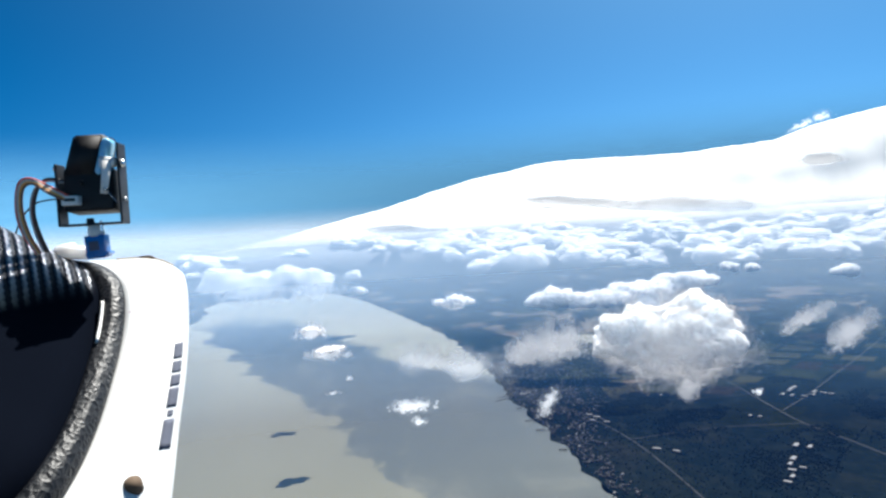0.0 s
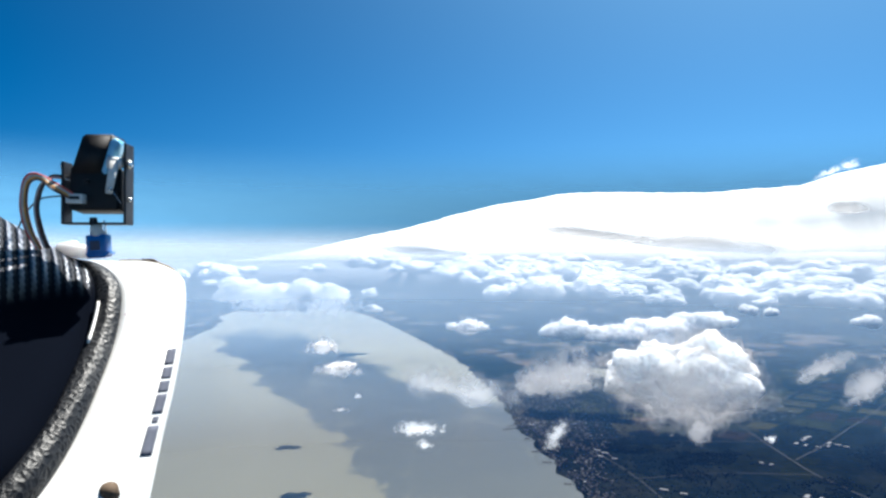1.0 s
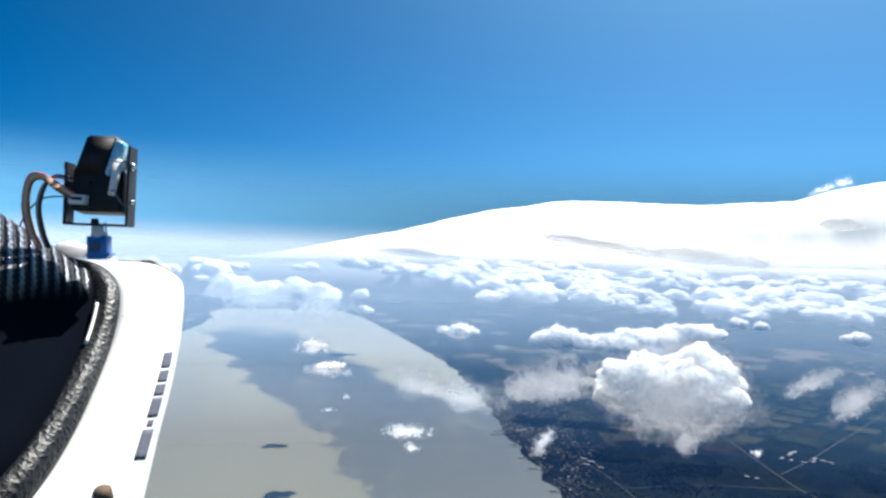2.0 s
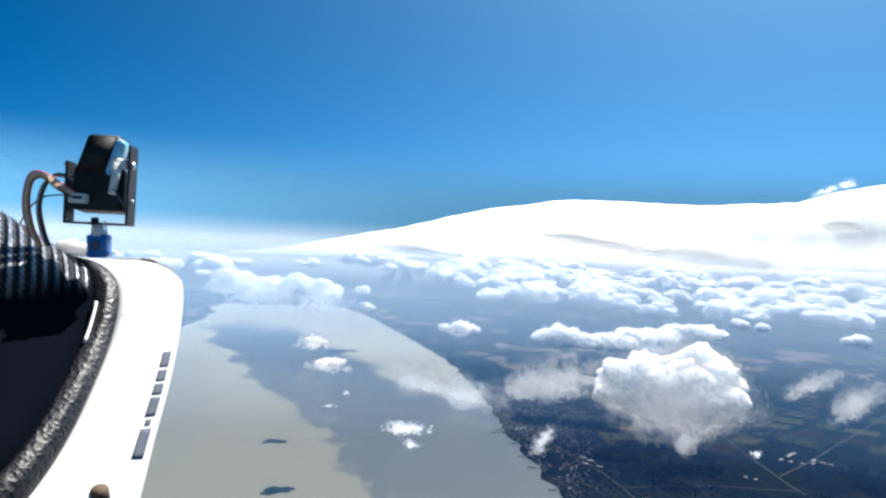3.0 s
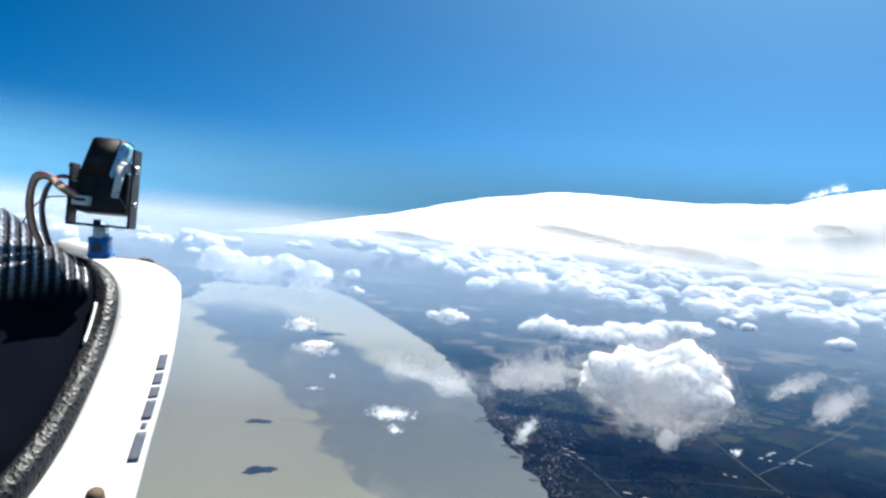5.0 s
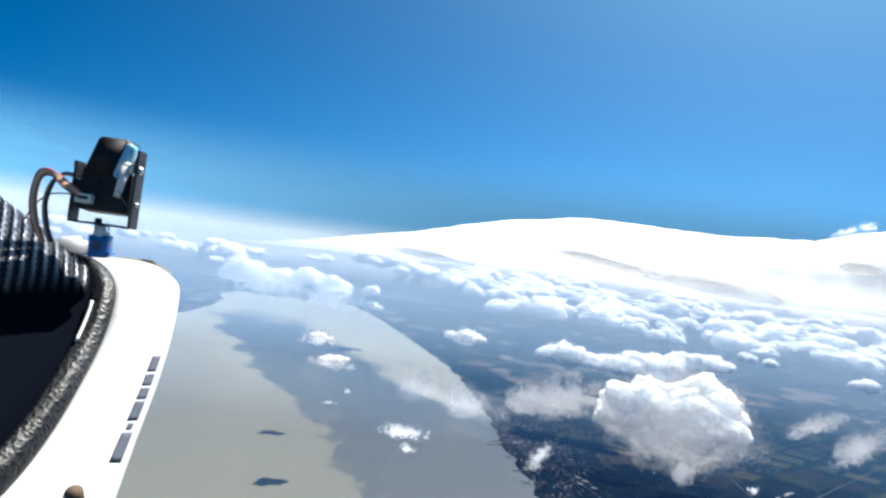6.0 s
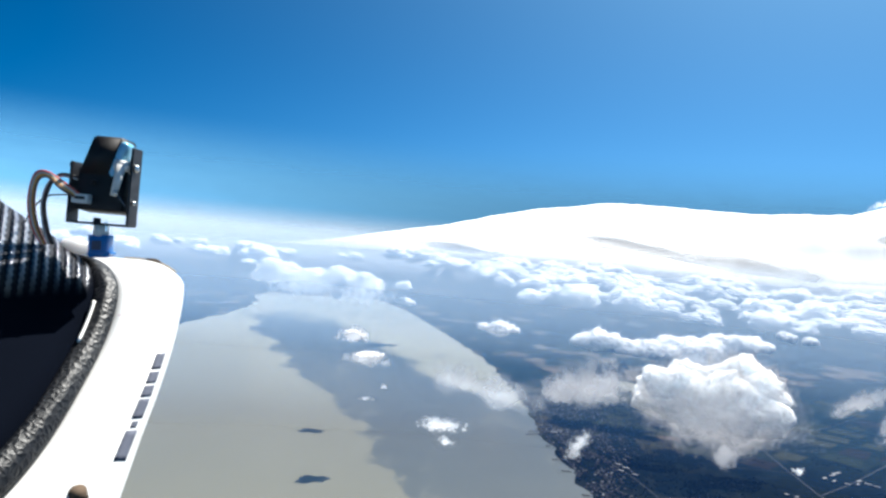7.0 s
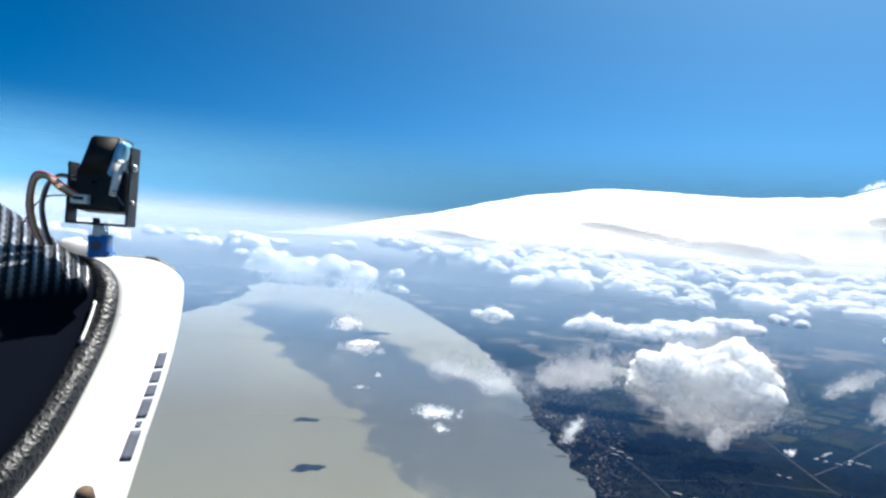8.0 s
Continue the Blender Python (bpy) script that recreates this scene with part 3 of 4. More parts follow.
def clouds():
    grey = "white heaped cumulus cloud with a grey base"
    cumulus((107, 327, 62), (29, 22, 22), 8, "large white heaped cloud with a ragged grey base", 7, 280000, 0.36, 0.9, 26, 0.27, HEAP, False, DIM_FLAKE)
    # added film on the line of sight, softens the cloud's edges
    wisp((96, 294, 67), (27, 5, 20), 46, 0, FILM, "grey film added in front of a cloud to soften it")
    wisp((110, 316, 45), (5, 6, 8), 4, -8, SMOKE, "ragged grey tail of cloud")
    wisp((55, 357, 61), (16, 9, 13), 12, 0, SMOKE, "thin grey-white cloud at the lake shore")
    wisp((66, 352, 64), (10, 7, 12), 14, 12, SMOKE, "thin grey-white cloud at the lake shore")
    wisp((43, 350, 59), (10, 6, 9), 15, -10, SMOKE, "thin grey-white cloud at the lake shore")
    cumulus((97, 579, 57), (22, 16, 15), 12, grey)
    cumulus((133, 568, 55), (26, 16, 12), 13, grey)
    cumulus((177, 607, 56), (32, 18, 16), 14, grey)
    cumulus((234, 654, 56), (36, 18, 16), 15, grey)
    for x, y, z, a, b, k in ((318, 765, 59, 10, 8, 16), (333, 747, 59, 8, 7, 28), (385, 671, 56, 13, 11, 18), (-91, 893, 68, 12, 11, 23), (-86, 893, 50, 13, 6, 27), (-430, 1356, 60, 16, 10, 24)):
        cumulus((x, y, z), (a, 9, b), k, "small white heaped cloud", 5, 3000)
    cumulus((24.7, 700, 48), (22, 10, 8), 19, "low white heaped cloud over the far shore", 5, 12000, 0.45, 0.35, 9, 0.42, shade=False)
    cumulus((-258, 949, 64), (36, 22, 32), 20, grey, shade=False)
    cumulus((-198, 970, 60), (48, 24, 30), 21, grey, shade=False)
    cumulus((-145, 940, 60), (30, 18, 22), 22, grey, shade=False)
    cumulus((-77.0, 484, 57.6), (8.5, 5, 3.4), 25, "small white cloud over the lake", 5, 14000, 0.5, 0.6, 7, 0.42, body=CLOUD[28.0])
    cumulus((-54.4, 394, 58.3), (9.5, 7, 2.4), 26, "small white cloud over the lake", 5, 16000, 0.5, 0.6, 7, 0.42, body=CLOUD[28.0])
    wisp((-77, 478, 58), (13, 6, 7), 41)
    wisp((-54, 386, 58.5), (14, 7, 5), 42)
    # added films between the eye and the banks, to soften them
    wisp((-215, 915, 60), (70, 9, 30), 43, 0, THIN, "film added in front of a cloud bank to soften it")
    wisp((-140, 905, 56), (50, 8, 22), 44, 0, THIN, "film added in front of a cloud bank to soften it")
    wisp((165, 545, 56), (60, 8, 18), 45, 0, THIN, "film added in front of a cloud bank to soften it")
    wisp((37, 237, 62), (2.8, 3, 8.0), 31, 32, THIN)
    wisp((194, 377, 62), (16, 8, 6), 32, -28, SMOKE)
    wisp((196, 339, 61), (14, 7, 9), 33, -40, SMOKE)
    wisp((-8, 245, 62), (9, 6, 3.4), 34)
    wisp((-5, 223, 62), (2.8, 2, 2), 35)
    wisp((-6, 332, 62), (17, 8, 9), 36, 0, THIN)
    wisp((16, 325, 60), (24, 9, 10), 37, 8, THIN)
    wisp((-34, 298, 62), (1.5, 1, 1.5), 38)
    wisp((103, 231, 62), (2, 1.5, 1.6), 39)
    wisp((-37, 272, 62), (3.4, 2, 1), 40)
    rng = random.Random(5)
    rows = ((1080, 250, 1050, 32, 52), (1250, 100, 1300, 42, 52), (1480, 60, 1500, 54, 55), (1800, 0, 1800, 64, 59), (2050, -50, 2000, 50, 63), (2300, -150, 2400, 66, 68), (2600, -300, 2800, 70, 76), (1700, -1500, -430, 16, 58), (2300, -2000, -300, 18, 60))
    vs, fs = [], []
    for r, (y, x0, x1, n, z) in enumerate(rows):
        for i in range(n):
            k = y / 1150
            x = x0 + (x1 - x0) * (i + rng.uniform(-0.4, 0.4)) / n
            s = rng.uniform(0.5, 1.35) * k ** 0.7
            at, half = (x, y + rng.uniform(-110, 110) * k, z + rng.uniform(-4, 4)), (27 * s, 22 * s, 18 * s * rng.uniform(0.7, 1.3))
            if y < 1700:
                cumulus(at, half, 100 + 70 * r + i, "white heaped cloud in a far field of clouds", 5, 0)
            else:
                v, f = puffs(half, 100 + 70 * r + i, 5 if y < 2100 else 4, 14, 0.26)
                fs.append(f + sum(len(q) for q in vs))
                vs.append(v + np.array(at))
    tagged(bulk("cloud_field", np.concatenate(vs), np.concatenate(fs), CLOUD[28.0]), "far field of white heaped clouds", "clouds", kind="stuff")
    stratus("cloud_sheet", [(-900, 96), (-760, 116), (-480, 181), (-220, 238), (-10, 294), (315, 375), (580, 417), (705, 431), (1370, 441), (1640, 457), (1900, 478), (2100, 547), (2450, 615), (3050, 680)],
            [(-900, 84), (-500, 120), (-200, 140), (100, 158), (400, 190), (800, 172), (1000, 142), (1500, 118), (2000, 130), (3050, 150)], ((-430, 60, 8), (300, 1700, 8)), "broad bright white sheet of layered cloud with grey bands")
    # added veils in front of the sheet, painting its shaded bands
    for k, (x, z, a, b, lean) in enumerate(BANDS):
        wisp((x, 2480, z), (a, 40, b), 90 + k, lean, BAND, "soft grey veil standing in for shade on a cloud sheet", 220)
    wisp((2130, 3850, 585), (60, 40, 36), 60, 0, THIN)
    wisp((2020, 3850, 545), (90, 40, 22), 61, -20, THIN)


land()
haze()
clouds()
# ---- what stands on the land ----
ALONG, ACROSS = Vector((0.67, 0.742, 0)), Vector((0.742, -0.67, 0))   # the lie of the fields
WATERSIDE = [(240, 76), (306, 74), (360, 69), (379, 68), (401, 64), (434, 61), (463, 57), (497, 52), (544, 50), (607, 45), (695, 35), (790, 22), (904, -3), (1022, -34), (1175, -76)]


def shore_x(y):
    return float(np.interp(y, *zip(*WATERSIDE)))


def fields():
    rng = random.Random(11)
    for i in range(-2, 17):
        for j in range(-9, 9):
            p = Vector((215, 470, 0)) + ALONG * (i * 34 + rng.uniform(-5, 5)) + ACROSS * (j * 27 + rng.uniform(-4, 4))
            if p.x < shore_x(max(240, p.y)) + (60 if p.y < 640 else 14) or rng.random() < 0.28:
                continue
            a, b = rng.uniform(9, 16.5), rng.uniform(7, 13)
            cut = [(-a, -b), (a * rng.uniform(0.7, 1), -b), (a, b * rng.uniform(0.6, 1)), (-a * rng.uniform(0.8, 1), b)]
            line = [(p.x + ALONG.x * u + ACROSS.x * v, p.y + ALONG.y * u + ACROSS.y * v) for u, v in cut]
            dry = rng.random() < 0.1
            tagged(part("field", flat(ragged(line, 0.8, 4.0), 0.05 + 0.01 * rng.random()), STUBBLE if dry else OLIVE if 500 < p.y < 760 else FIELD), "dry tan stubble field" if dry else "dull green crop field between dirt tracks", "field", "farm fields")
    for x, y, a, b in ((55, 897, 17, 22), (145, 531, 9, 6), (195, 531, 10, 7), (495, 985, 45, 40), (530, 1060, 40, 40), (75, 850, 12, 12), (88, 800, 10, 14), (340, 860, 26, 16), (380, 880, 20, 22), (420, 960, 30, 24), (300, 720, 10, 14), (250, 800, 16, 16), (120, 960, 22, 14)):
        line = [(x + a * math.cos(t) * rng.uniform(0.8, 1.1), y + b * math.sin(t) * rng.uniform(0.8, 1.1)) for t in (k * math.pi / 4 for k in range(8))]
        tagged(part("field", flat(ragged(line, 1.5, 4.0), 0.09), TAN), "bare orange-tan field among dark woods", "field", "bare fields")
    for x, y, a, b in ((150, 745, 30, 34), (120, 690, 16, 22), (336, 584, 14, 12)):
        line = [(x + a * math.cos(t) * rng.uniform(0.7, 1.1) - 0.5 * b * math.sin(t), y + b * math.sin(t) * rng.uniform(0.7, 1.1)) for t in (k * math.pi / 6 for k in range(12))]
        tagged(part("pond_water", flat(ragged(line, 2.0, 3.0), 0.11), POND if y < 600 else LAKE), "shallow pond among fields", "water", kind="structure")


def strip(pts, wide, z):
    line = glide([(x, y, 0) for x, y in pts], 6)
    bm, rows = bmesh.new(), []
    for i, q in enumerate(line):
        way = (line[min(i + 1, len(line) - 1)] - line[max(i - 1, 0)]).normalized()
        side = Vector((-way.y, way.x, 0)) * wide / 2
        rows.append((bm.verts.new((q.x + side.x, q.y + side.y, z)), bm.verts.new((q.x - side.x, q.y - side.y, z))))
    for a, b in zip(rows, rows[1:]):
        bm.faces.new((a[0], a[1], b[1], b[0]))
    return bm


def roads():
    ways = (([(203, 590), (207, 525), (205, 477), (203, 431), (203, 398), (210, 354), (215, 300)], 1.3), ([(205, 428), (240, 463), (285, 513), (322, 553), (400, 640)], 1.2),
            ([(200, 522), (219, 544), (248, 573), (290, 619), (380, 715)], 1.0), ([(56, 560), (66, 510), (82, 468), (96, 430), (104, 392), (108, 350), (110, 300)], 1.0),
            ([(66, 512), (100, 522), (150, 520), (203, 524)], 0.9), ([(104, 392), (150, 402), (203, 400)], 0.9), ([(262, 300), (258, 380), (300, 430), (360, 500)], 1.2), ([(62, 470), (100, 478), (150, 470), (204, 470)], 0.7))
    for pts, wide in ways:
        tagged(part("road", strip(pts, 0.5 * wide, 0.14), ROAD), "narrow pale country road", "road", kind="structure")


def house(w, l, h, wall, roof_mat, label, name="house", rise=0.45, category="house", group="lakeside town houses"):
    thing = tagged(new(name), label, category, group)
    part("wall", box(w, l, h, (0, 0, h / 2)), wall, thing)
    o, top = 0.12, h + w * rise
    bm = bmesh.new()
    v = [bm.verts.new(c) for c in ((-w / 2 - o, -l / 2 - o, h - 0.04), (w / 2 + o, -l / 2 - o, h - 0.04), (0, -l / 2 - o, top), (-w / 2 - o, l / 2 + o, h - 0.04), (w / 2 + o, l / 2 + o, h - 0.04), (0, l / 2 + o, top))]
    for f in ((0, 1, 2), (5, 4, 3), (0, 2, 5, 3), (2, 1, 4, 5), (1, 0, 3, 4)):
        bm.faces.new([v[k] for k in f])
    part("roof", bm, roof_mat, thing)
    return thing


def in_town(x, y, rng):
    if not 262 < y < 640:
        return False
    edge = shore_x(y)
    reach = float(np.interp(y, (260, 360, 400, 450, 510, 560, 640), (8, 14, 24, 44, 75, 90, 60)))
    return edge + 2 < x < edge + 4 + reach * rng.uniform(0.4, 1.0)


def town():
    rng = random.Random(21)
    kinds = [house(0.75, 1.1, 0.5, WALLS, TILE_ROOF, "small pale house with a tiled gable roof"), house(0.85, 1.6, 0.6, WALLS, TILE_ROOF, "long pale house with a tiled roof"),
             house(0.7, 1.4, 0.6, WALLS, SHEET_ROOF, "white-roofed block in the lakeside town", rise=0.15)]
    spots = []
    while len(spots) < 295:
        y = rng.uniform(265, 640)
        x = shore_x(y) + rng.uniform(2, 95)
        if in_town(x, y, rng) and all((x - a) ** 2 + (y - b) ** 2 > 4 for a, b in spots):
            spots.append((x, y))
    for i, (x, y) in enumerate(spots):
        k = 0 if i % 3 else 1
        if rng.random() < 0.24:
            k = 2
        m = pose(x, y, 0, 0, 0, 40 + 90 * rng.randint(0, 1) + rng.uniform(-12, 12))
        if kinds[k].get("used"):
            copy_thing(kinds[k], m)
        else:
            kinds[k].matrix_world, kinds[k]["used"] = m, 1
    for k in kinds:
        del k["used"]
    vs, fs = [], []
    for _ in range(5200):                       # the rest of the town, too small to tell apart
        y = rng.uniform(300, 640)
        x = shore_x(y) + rng.uniform(1.5, 98)
        if not in_town(x, y, rng) or noise.noise(Vector((x * 0.06, y * 0.06, 3))) < -0.25:
            continue
        turn, w, l, h = radians(40 + 90 * rng.randint(0, 1) + rng.uniform(-9, 9)), rng.uniform(0.3, 0.55), rng.uniform(0.4, 0.9), rng.uniform(0.4, 0.8)
        c, d, k = math.cos(turn), math.sin(turn), len(vs)
        for u, v, z in ((-w, -l, 0), (w, -l, 0), (w, l, 0), (-w, l, 0), (-w, -l, h), (w, -l, h), (w, l, h), (-w, l, h), (0, -l, h + 0.6 * w), (0, l, h + 0.6 * w)):
            vs.append((x + c * u - d * v, y + d * u + c * v, z))
        fs.extend([[k + q for q in f] for f in ((0, 1, 5, 8, 4), (1, 2, 6, 5), (2, 3, 7, 9, 6), (3, 0, 4, 7), (5, 6, 9, 8), (7, 4, 8, 9))])
    tagged(raw("town_roofs", vs, fs, TOWN, None, False), "crowded grey and tan roofs of a lakeside town", "houses", kind="stuff")
    group = "farm sheds"
    for x, y, w, l, turn in ((236, 478, 3.4, 14, -52), (231, 472, 2.6, 9, -52), (222, 463, 3, 7, -45), (226, 459, 2.5, 6, -45), (243, 464, 3.2, 8, -50), (247, 460, 2.4, 6, 40), (250, 456, 2.2, 5, 35), (239, 457, 2.6, 6, -48), (232, 455, 2, 5, 40), (182, 420, 2.2, 4, 20), (186, 417, 2, 4, 110), (179, 362, 3.4, 8, -40), (184, 358, 3, 7, -40), (150, 482, 2.2, 2.6, 10),
                             (94, 446, 2.6, 5, 60), (97, 440, 2.6, 6, 65), (93, 433, 2.4, 5, 60), (100, 428, 2.2, 5, 70), (62, 512, 3.4, 7, 75), (66, 516, 2.8, 5, 70), (112, 372, 2.6, 6, 60), (120, 366, 2.4, 5, 60), (168, 343, 3.4, 8, -40), (163, 336, 2.6, 6, -40), (160, 328, 3, 5, 50), (156, 320, 2.6, 6, -42), (151, 314, 2.8, 5, 45), (166, 330, 2.2, 4, 50)):
        house(0.6 * w, 0.65 * l, 0.9, WALLS, SHEET_ROOF, "long shed with a bright white sheet roof", "shed", 0.12, "shed", group).matrix_world = pose(x, y, 0, 0, 0, turn)
    for a, b, w in (((53, 503.5), (41, 497.5), 0.9), ((53, 511), (44, 507.5), 0.7), ((60.5, 444), (53.5, 442), 0.7), ((62.5, 420), (57, 421), 0.7), ((56, 474), (52.5, 473), 0.6), ((67, 381), (63, 381.5), 0.6)):
        thing = tagged(new("pier"), "dark narrow pier running out into the lake", "pier", "lake piers")
        a, b = Vector((*a, 0.7)), Vector((*b, 0.7))
        way = b - a
        turn = Matrix.Rotation(math.atan2(way.y, way.x), 4, "Z")
        part("deck", box(way.length, w, 0.3, (a + b) / 2, turn), TIMBER, thing)
        for k in range(5):
            q = a.lerp(b, (k + 0.3) / 5)
            part("pile", rod((q.x, q.y, -0.3), (q.x, q.y, 0.6), 0.16, seg=6), TIMBER, thing)


def woods():
    rng = random.Random(31)
    base, faces = ico(1)
    vs, fs = [], []

    def clump(x, y, s):
        k = len(vs)
        sq = rng.uniform(0.6, 0.95)
        for d in base:
            j = s * rng.uniform(0.75, 1.2)
            vs.append((x + d[0] * j, y + d[1] * j, s * 0.5 + d[2] * j * sq))
        fs.extend([[k + a for a in f] for f in faces])

    for _ in range(5000):                       # trees among the houses
        y = rng.uniform(250, 660)
        x = shore_x(y) + rng.uniform(0.5, 95)
        clump(x, y, rng.uniform(0.25, 0.55))
    for x, y, a, b, n in ((128, 470, 36, 20, 3400), (150, 420, 40, 22, 2200), (175, 350, 60, 22, 2400), (275, 425, 44, 34, 4200), (250, 360, 40, 30, 2200), (250, 505, 22, 16, 500), (330, 640, 40, 26, 900), (230, 610, 30, 30, 900), (120, 610, 26, 30, 900), (160, 575, 34, 16, 800), (420, 720, 80, 40, 1200)):
        for _ in range(n):
            t, r = rng.uniform(0, 2 * math.pi), math.sqrt(rng.random()) * rng.uniform(0.75, 1.05)
            u, v = a * r * math.cos(t), b * r * math.sin(t)
            px, py = x + ALONG.x * u + ACROSS.x * v, y + ALONG.y * u + ACROSS.y * v
            if px > shore_x(max(240, py)) + 1 and noise.fractal(Vector((px * 0.05, py * 0.05, x)), 0.8, 2.1, 3) > -0.12 * (1.1 - r) - 0.04:
                clump(px, py, rng.uniform(0.25, 0.62))
    for k in range(60):                         # hedgerows along the field edges
        p = Vector((215, 470, 0)) + ALONG * rng.randint(-3, 16) * 34 + ACROSS * (rng.randint(-8, 8) * 27 + 13)
        if p.x < shore_x(max(240, p.y)) + 30:
            continue
        way = ALONG if rng.random() < 0.6 else ACROSS
        for _ in range(26):
            q = p + way * rng.uniform(-16, 16)
            clump(q.x + rng.uniform(-0.6, 0.6), q.y + rng.uniform(-0.6, 0.6), rng.uniform(0.3, 0.65))
    tagged(raw("woodland", vs, fs, WOOD), "dark green trees in woods, gardens and hedgerows", "trees", kind="stuff")


fields()
roads()
town()
woods()

# ---- the model aircraft's nose, shaped to fit the camera's view, in millimetres in its own frame: x right, y ahead, z up ----
MM = REST @ Matrix.Scale(0.001, 4)


def loft(rails, steps, bulges, seg=6):
    """A skin over rails that run along it; each strip between two rails swells towards the eye by its bulge."""
    lines = [glide(r, steps) for r in rails]
    cols = []
    for i, (a, b) in enumerate(zip(lines, lines[1:])):
        for k in range(seg):
            t = k / seg
            col = []
            for p, q in zip(a, b):
                c = p.lerp(q, t)
                col.append(c - c.normalized() * bulges[i] * math.sin(math.pi * t))
            cols.append(col)
    cols.append(lines[-1])
    bm = bmesh.new()
    grid = [[bm.verts.new(c) for c in col] for col in cols]
    for a, b in zip(grid, grid[1:]):
        for k in range(len(a) - 1):
            bm.faces.new((a[k], b[k], b[k + 1], a[k + 1]))
    return bm


def skin(name, bm, material, parent, thick, label=""):
    """A skin with thickness towards its inner side."""
    bmesh.ops.recalc_face_normals(bm, faces=bm.faces[:])
    up = sum((f.normal.dot(-f.calc_center_median()) for f in bm.faces))
    if up < 0:
        bmesh.ops.reverse_faces(bm, faces=bm.faces[:])
    bmesh.ops.solidify(bm, geom=bm.faces[:], thickness=-thick)
    bmesh.ops.recalc_face_normals(bm, faces=bm.faces[:])
    return part(name, bm, material, parent, label, True)


# rails follow outlines as the camera sees them; depths along each ray are assumed
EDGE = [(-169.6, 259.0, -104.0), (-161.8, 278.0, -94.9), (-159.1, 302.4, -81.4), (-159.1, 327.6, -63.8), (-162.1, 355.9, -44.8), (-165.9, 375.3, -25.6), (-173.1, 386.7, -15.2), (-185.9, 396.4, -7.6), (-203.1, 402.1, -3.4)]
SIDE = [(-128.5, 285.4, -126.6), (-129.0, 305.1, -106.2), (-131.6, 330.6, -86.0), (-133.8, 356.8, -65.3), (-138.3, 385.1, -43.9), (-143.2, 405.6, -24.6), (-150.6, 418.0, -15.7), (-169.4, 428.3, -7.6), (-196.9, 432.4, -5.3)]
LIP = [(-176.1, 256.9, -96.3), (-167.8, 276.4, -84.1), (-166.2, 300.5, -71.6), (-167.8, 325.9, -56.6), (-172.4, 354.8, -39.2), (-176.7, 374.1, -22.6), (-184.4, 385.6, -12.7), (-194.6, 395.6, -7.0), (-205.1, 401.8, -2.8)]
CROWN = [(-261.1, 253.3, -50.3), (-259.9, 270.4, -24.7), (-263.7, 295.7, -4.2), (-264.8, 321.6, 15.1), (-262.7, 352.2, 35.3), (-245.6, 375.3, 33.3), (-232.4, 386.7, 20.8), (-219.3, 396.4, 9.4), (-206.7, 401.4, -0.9)]


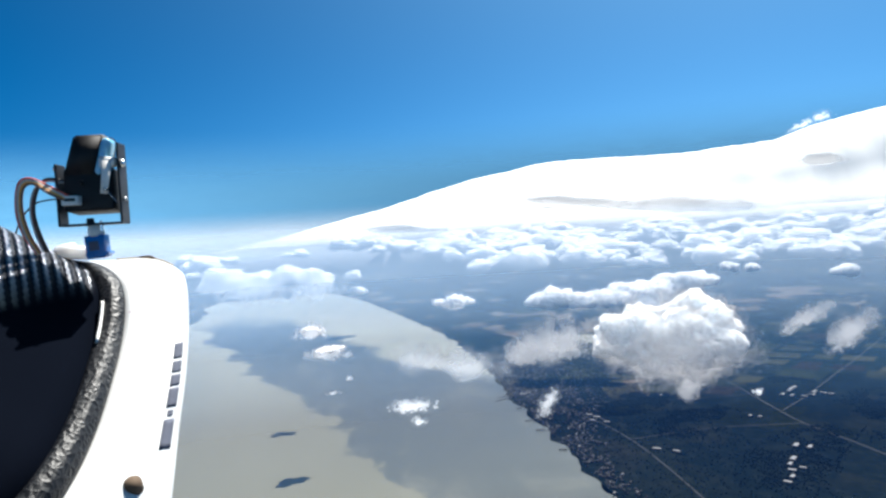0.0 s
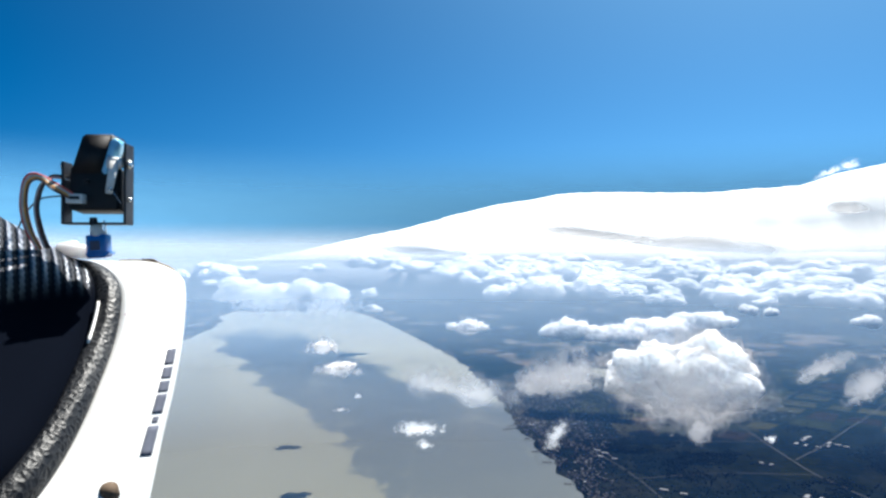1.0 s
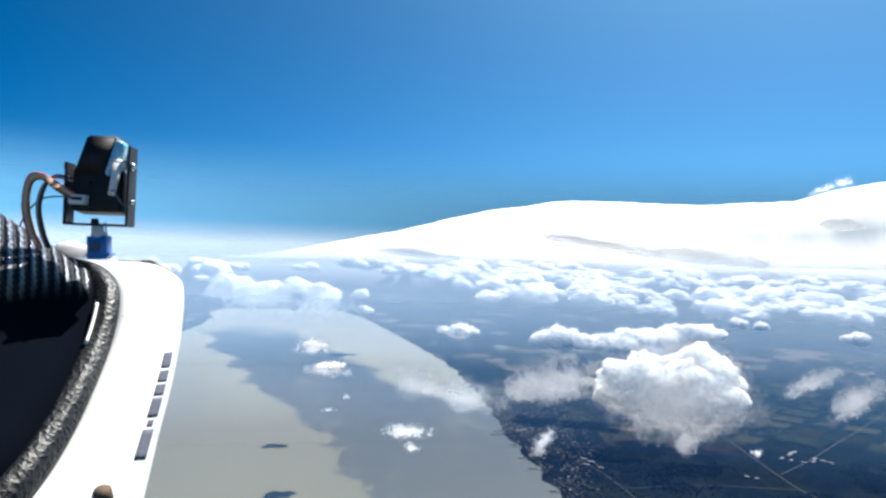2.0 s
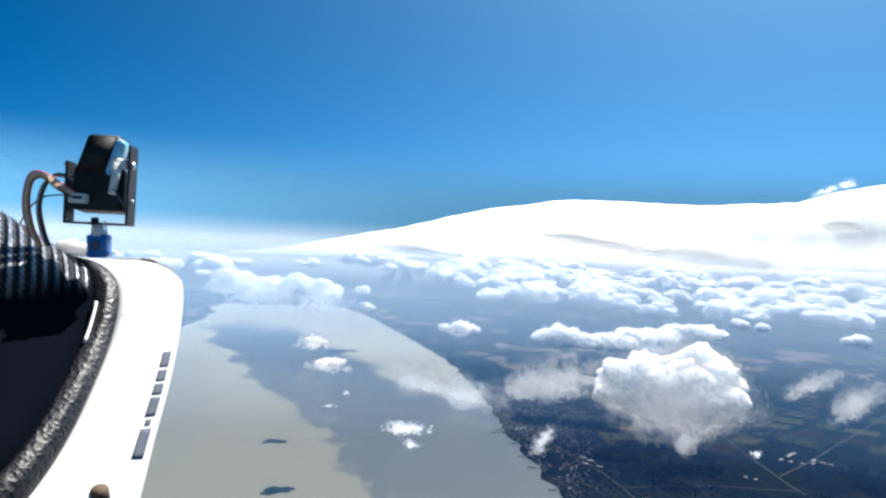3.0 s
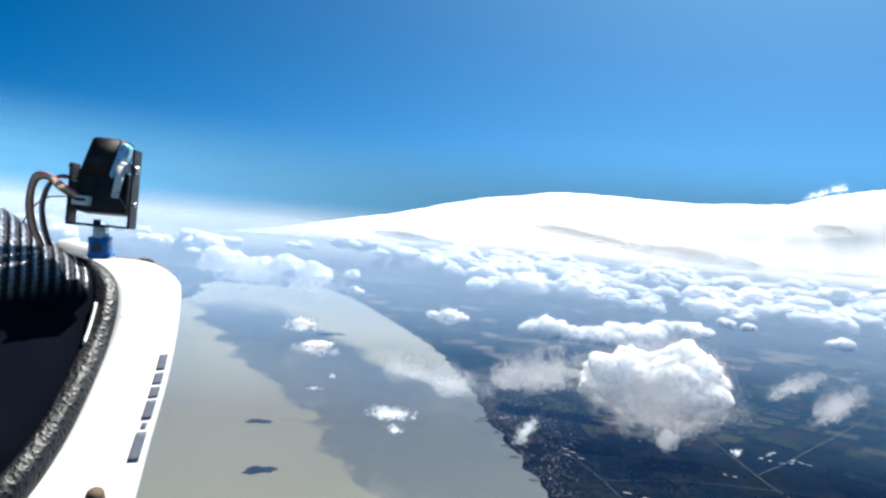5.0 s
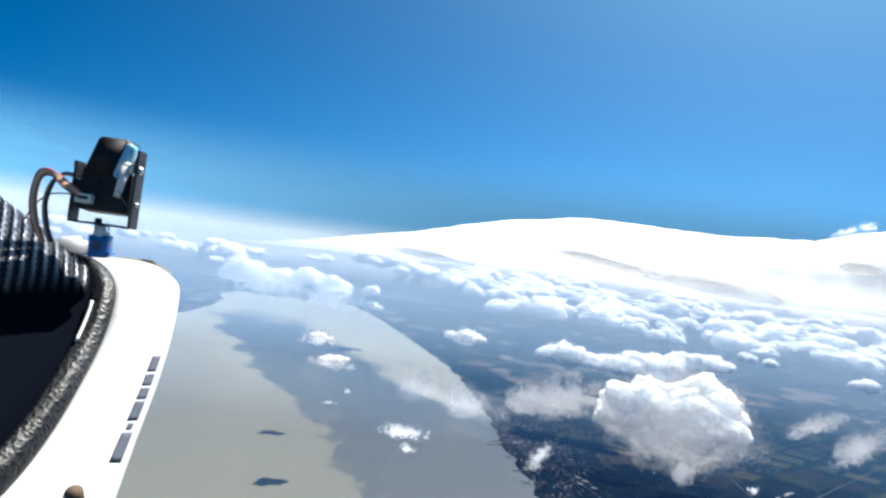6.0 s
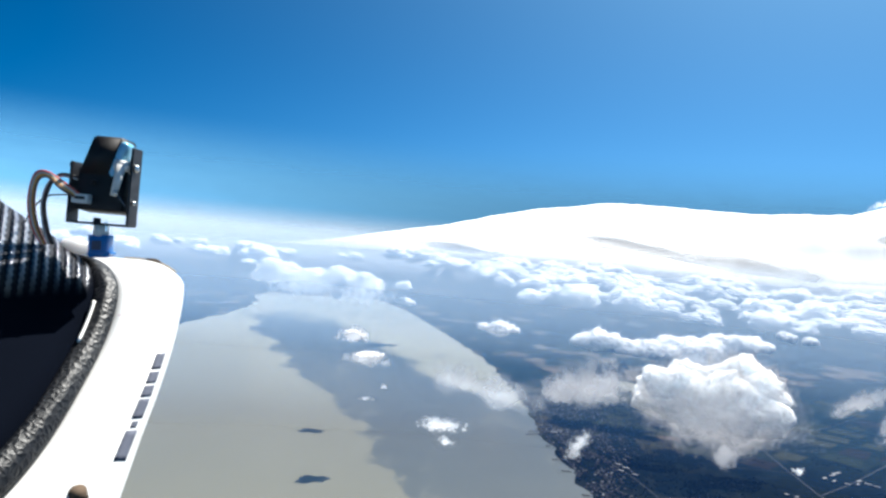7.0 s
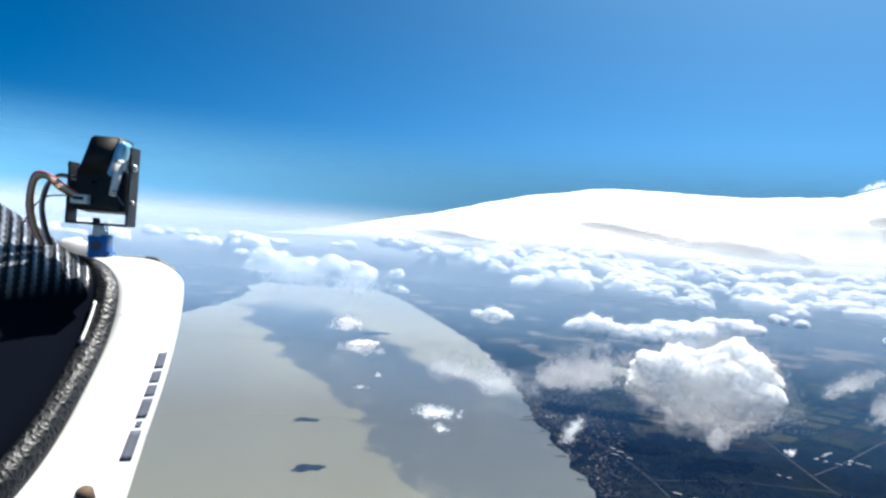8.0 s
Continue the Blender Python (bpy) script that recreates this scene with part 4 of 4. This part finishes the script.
def aircraft():
    body = tagged(new("model_aircraft"), "white model aircraft nose with a black carbon hatch", "aircraft")
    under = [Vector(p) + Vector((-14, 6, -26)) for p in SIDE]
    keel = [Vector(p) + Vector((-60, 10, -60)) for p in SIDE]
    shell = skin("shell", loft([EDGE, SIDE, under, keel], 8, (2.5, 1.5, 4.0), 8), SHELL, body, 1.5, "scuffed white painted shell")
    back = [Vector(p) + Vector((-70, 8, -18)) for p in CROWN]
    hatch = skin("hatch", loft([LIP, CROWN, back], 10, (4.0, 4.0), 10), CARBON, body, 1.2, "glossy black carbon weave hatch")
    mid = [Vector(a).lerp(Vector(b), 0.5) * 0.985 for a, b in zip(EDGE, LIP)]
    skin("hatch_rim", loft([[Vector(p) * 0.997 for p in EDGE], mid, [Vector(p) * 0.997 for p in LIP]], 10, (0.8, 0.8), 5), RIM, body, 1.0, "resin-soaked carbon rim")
    # a white bead modelled in place of the rim's glossy highlight
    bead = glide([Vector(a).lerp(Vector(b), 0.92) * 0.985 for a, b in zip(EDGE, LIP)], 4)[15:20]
    part("rim_highlight", tube(bead, 0.8, 8, 3), NYLON, hatch, "white bead standing in for a highlight on the rim", True)
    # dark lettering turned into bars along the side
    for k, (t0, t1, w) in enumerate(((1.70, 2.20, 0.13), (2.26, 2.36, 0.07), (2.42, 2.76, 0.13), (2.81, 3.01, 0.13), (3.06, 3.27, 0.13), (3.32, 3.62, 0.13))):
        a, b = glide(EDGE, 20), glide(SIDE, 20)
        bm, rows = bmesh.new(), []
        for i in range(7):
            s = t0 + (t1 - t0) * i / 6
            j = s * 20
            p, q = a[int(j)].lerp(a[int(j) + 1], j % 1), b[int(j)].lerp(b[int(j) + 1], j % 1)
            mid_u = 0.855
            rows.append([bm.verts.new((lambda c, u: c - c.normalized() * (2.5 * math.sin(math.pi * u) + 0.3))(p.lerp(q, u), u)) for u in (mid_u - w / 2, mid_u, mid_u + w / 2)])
        for r0, r1 in zip(rows, rows[1:]):
            for n in range(2):
                bm.faces.new((r0[n], r0[n + 1], r1[n + 1], r1[n]))
        skin("letter_bar", bm, INK, shell, 0.15)
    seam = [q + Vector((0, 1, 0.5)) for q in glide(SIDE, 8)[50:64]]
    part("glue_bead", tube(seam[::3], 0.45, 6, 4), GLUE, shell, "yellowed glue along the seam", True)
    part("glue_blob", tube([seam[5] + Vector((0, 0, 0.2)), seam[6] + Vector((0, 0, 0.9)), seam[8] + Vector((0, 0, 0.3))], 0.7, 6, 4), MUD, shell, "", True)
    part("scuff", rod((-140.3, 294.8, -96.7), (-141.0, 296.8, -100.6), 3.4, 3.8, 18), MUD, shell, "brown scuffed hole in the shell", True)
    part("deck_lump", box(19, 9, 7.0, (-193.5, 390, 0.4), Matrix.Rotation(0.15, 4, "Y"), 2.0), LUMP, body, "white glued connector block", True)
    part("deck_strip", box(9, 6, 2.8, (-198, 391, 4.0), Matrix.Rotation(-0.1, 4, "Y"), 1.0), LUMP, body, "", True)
    body.matrix_world = MM
    return body


def pan_tilt():
    rig = tagged(new("pan_tilt_mount"), "small black pan and tilt camera mount with blue servos", "camera mount")
    lean = Matrix.Rotation(radians(4), 4, "Y")
    spin = Matrix.Rotation(radians(5), 4, "Z")
    hub = Vector((-187.2, 402, 12.5))
    m = Matrix.Translation(hub) @ lean @ spin @ Matrix.Diagonal((0.87, 1, 1, 1))
    # pan servo on the deck
    servo = part("pan_servo", box(10.2, 10, 12.5, (-187.6, 403, 1.5), spin, 0.8), BLUE, rig, "translucent blue servo", True)
    part("servo_flange", box(12.0, 10, 1.6, (-187.0, 403, -2.5), spin, 0.4), BLUE, servo)
    part("servo_label", box(5, 0.3, 5, Vector((-187.5, 397.9, 2)), spin), INK, servo)
    pivot = part("pivot", rod((-187.1, 402, 7), (-186.9, 402, 14), 4.3, 3.8, 20), NYLON, rig, "white nylon pivot", True)
    part("pivot_screw", rod((-187.9, 399, 13), (-187.9, 399, 17), 2.4, 1.8, 14), BLACK_METAL, pivot)
    part("pivot_pin", rod((-182.1, 398, 9.5), (-182.1, 398, 15), 0.9, 0.9, 10), STEEL, pivot)
    # the upright U bracket
    bracket = part("bracket", box(33, 12, 1.2, m @ Vector((0, 0, 1.2)), lean @ spin, 0.3), BLACK_METAL, rig, "black metal U bracket")
    part("bracket_arm", box(1.4, 13, 43, m @ Vector((18.4, 0, 22.5)), lean @ spin, 0.3), BLACK_METAL, bracket)
    part("bracket_arm", box(1.4, 12, 33, m @ Vector((-18.4, 0, 17.5)), lean @ spin, 0.3), BLACK_METAL, bracket)
    for x, z in ((19.2, 33), (19.2, 14)):
        part("screw", rod(m @ Vector((x, -3, z)), m @ Vector((x + 2.0, -3, z)), 2.4 if z > 20 else 1.2, 1.9 if z > 20 else 1.0, 12), STEEL, bracket, "bright screw head", True)
    part("screw", rod(m @ Vector((-19.2, -2, 32)), m @ Vector((-21, -2, 32)), 1.6, 1.3, 12), STEEL, bracket, "", True)
    # the tilting case
    case = part("case", box(25.5, 19, 23, m @ Vector((-0.5, 5, 19.2)), lean @ spin @ Matrix.Rotation(radians(-5), 4, "X"), 1.2), BLACK, rig, "matt black plastic case", True)
    bm = bmesh.new()
    v = [bm.verts.new(m @ Vector(c)) for c in ((-15.5, -4, 27), (3.5, -4, 27), (9, 14, 27), (-12, 14, 27), (-9, -1, 49.5), (9, -1, 49.5), (12, 14, 48.5), (-6, 14, 48.5))]
    for f in ((3, 2, 1, 0), (4, 5, 6, 7), (0, 1, 5, 4), (1, 2, 6, 5), (2, 3, 7, 6), (3, 0, 4, 7)):
        bm.faces.new([v[k] for k in f])
    bmesh.ops.bevel(bm, geom=bm.edges[:], offset=1.0, segments=2, affect="EDGES")
    part("hood", bm, BLACK, case, "", True)
    part("stud", rod(m @ Vector((-4, -5.5, 23.5)), m @ Vector((-4, -7.5, 23.5)), 1.2, 1.0, 10), BLACK_METAL, case, "", True)
    tilt = part("tilt_servo", box(5.4, 12, 21, m @ Vector((8.6, 1.5, 37)), lean @ spin @ Matrix.Rotation(radians(16), 4, "Y"), 2.4), PALE_BLUE, rig, "pale translucent blue tilt servo", True)
    horn = part("servo_horn", rod(m @ Vector((12.2, -6, 34)), m @ Vector((10.0, -9, 17)), 2.6, 1.8, 12), NYLON, tilt, "white nylon servo arm", True)
    part("horn_hub", rod(m @ Vector((8, -4.5, 34)), m @ Vector((16.5, -4.5, 33.5)), 3.4, 2.6, 16), NYLON, horn, "", True)
    part("horn_screw", rod(m @ Vector((11.5, -9, 19)), m @ Vector((11.5, -11.5, 19)), 1.2, 0.8, 10), STEEL, horn, "", True)
    part("push_rod", rod(m @ Vector((11, -8, 19)), m @ Vector((15.5, -4, 12)), 0.6, 0.6, 8), STEEL, horn)
    plug = part("plug", box(8.5, 7, 5, m @ Vector((-9.5, -7.5, 14)), lean @ spin, 0.5), NYLON, rig, "grey-white cable plug", True)
    part("plug_slot", box(5, 0.6, 1.6, m @ Vector((-9, -11.1, 14.4)), lean @ spin), BLACK, plug)
    # leads
    for k, (c, o) in enumerate((("brown", 0.0), ("orange", 1.0), ("white", 2.0), ("red", 3.0))):
        o *= 1.25
        pts = [(-194.5 + 0.2 * o, 391, 26.6 + 0.7 * o), (-202.5, 388 + o, 32 + 0.9 * o), (-210.5 - 0.3 * o, 390, 38 + 0.8 * o), (-216.5 - 0.6 * o, 391, 36 + 0.8 * o), (-221.0 - 0.9 * o + 2, 392, 25), (-221.0 - 0.9 * o + 3, 394, 12), (-219.0 - 0.5 * o + 3, 398, 2)]
        part("lead", tube(pts, 0.6, 8, 5), WIRE[c], plug, c + " insulated lead", True)
    for k, c in enumerate(("white", "brown", "black")):
        pts = [(-198.5, 398, 37.8 + 0.6 * k), (-205.5, 394, 39 + 0.6 * k), (-211.5 + k, 392, 35), (-215.5 + 1.0 * k, 393, 24), (-215.5 + 1.2 * k, 395, 12), (-214.0 + 1.2 * k, 398, 2)]
        part("lead", tube(pts, 0.6, 8, 5), WIRE[c], plug, c + " insulated lead", True)
    part("lead", tube([(-195.5, 392, 28.5), (-205.5, 392, 28.8), (-213.5, 393, 27.5), (-222.5, 396, 21), (-227.5, 398, 14)], 0.45, 6, 5), WIRE["black"], plug, "", True)
    # scaled about the eye, which leaves its look from there unchanged
    rig.matrix_world = MM @ Matrix.Scale(0.93, 4)
    return rig


aircraft()
pan_tilt()
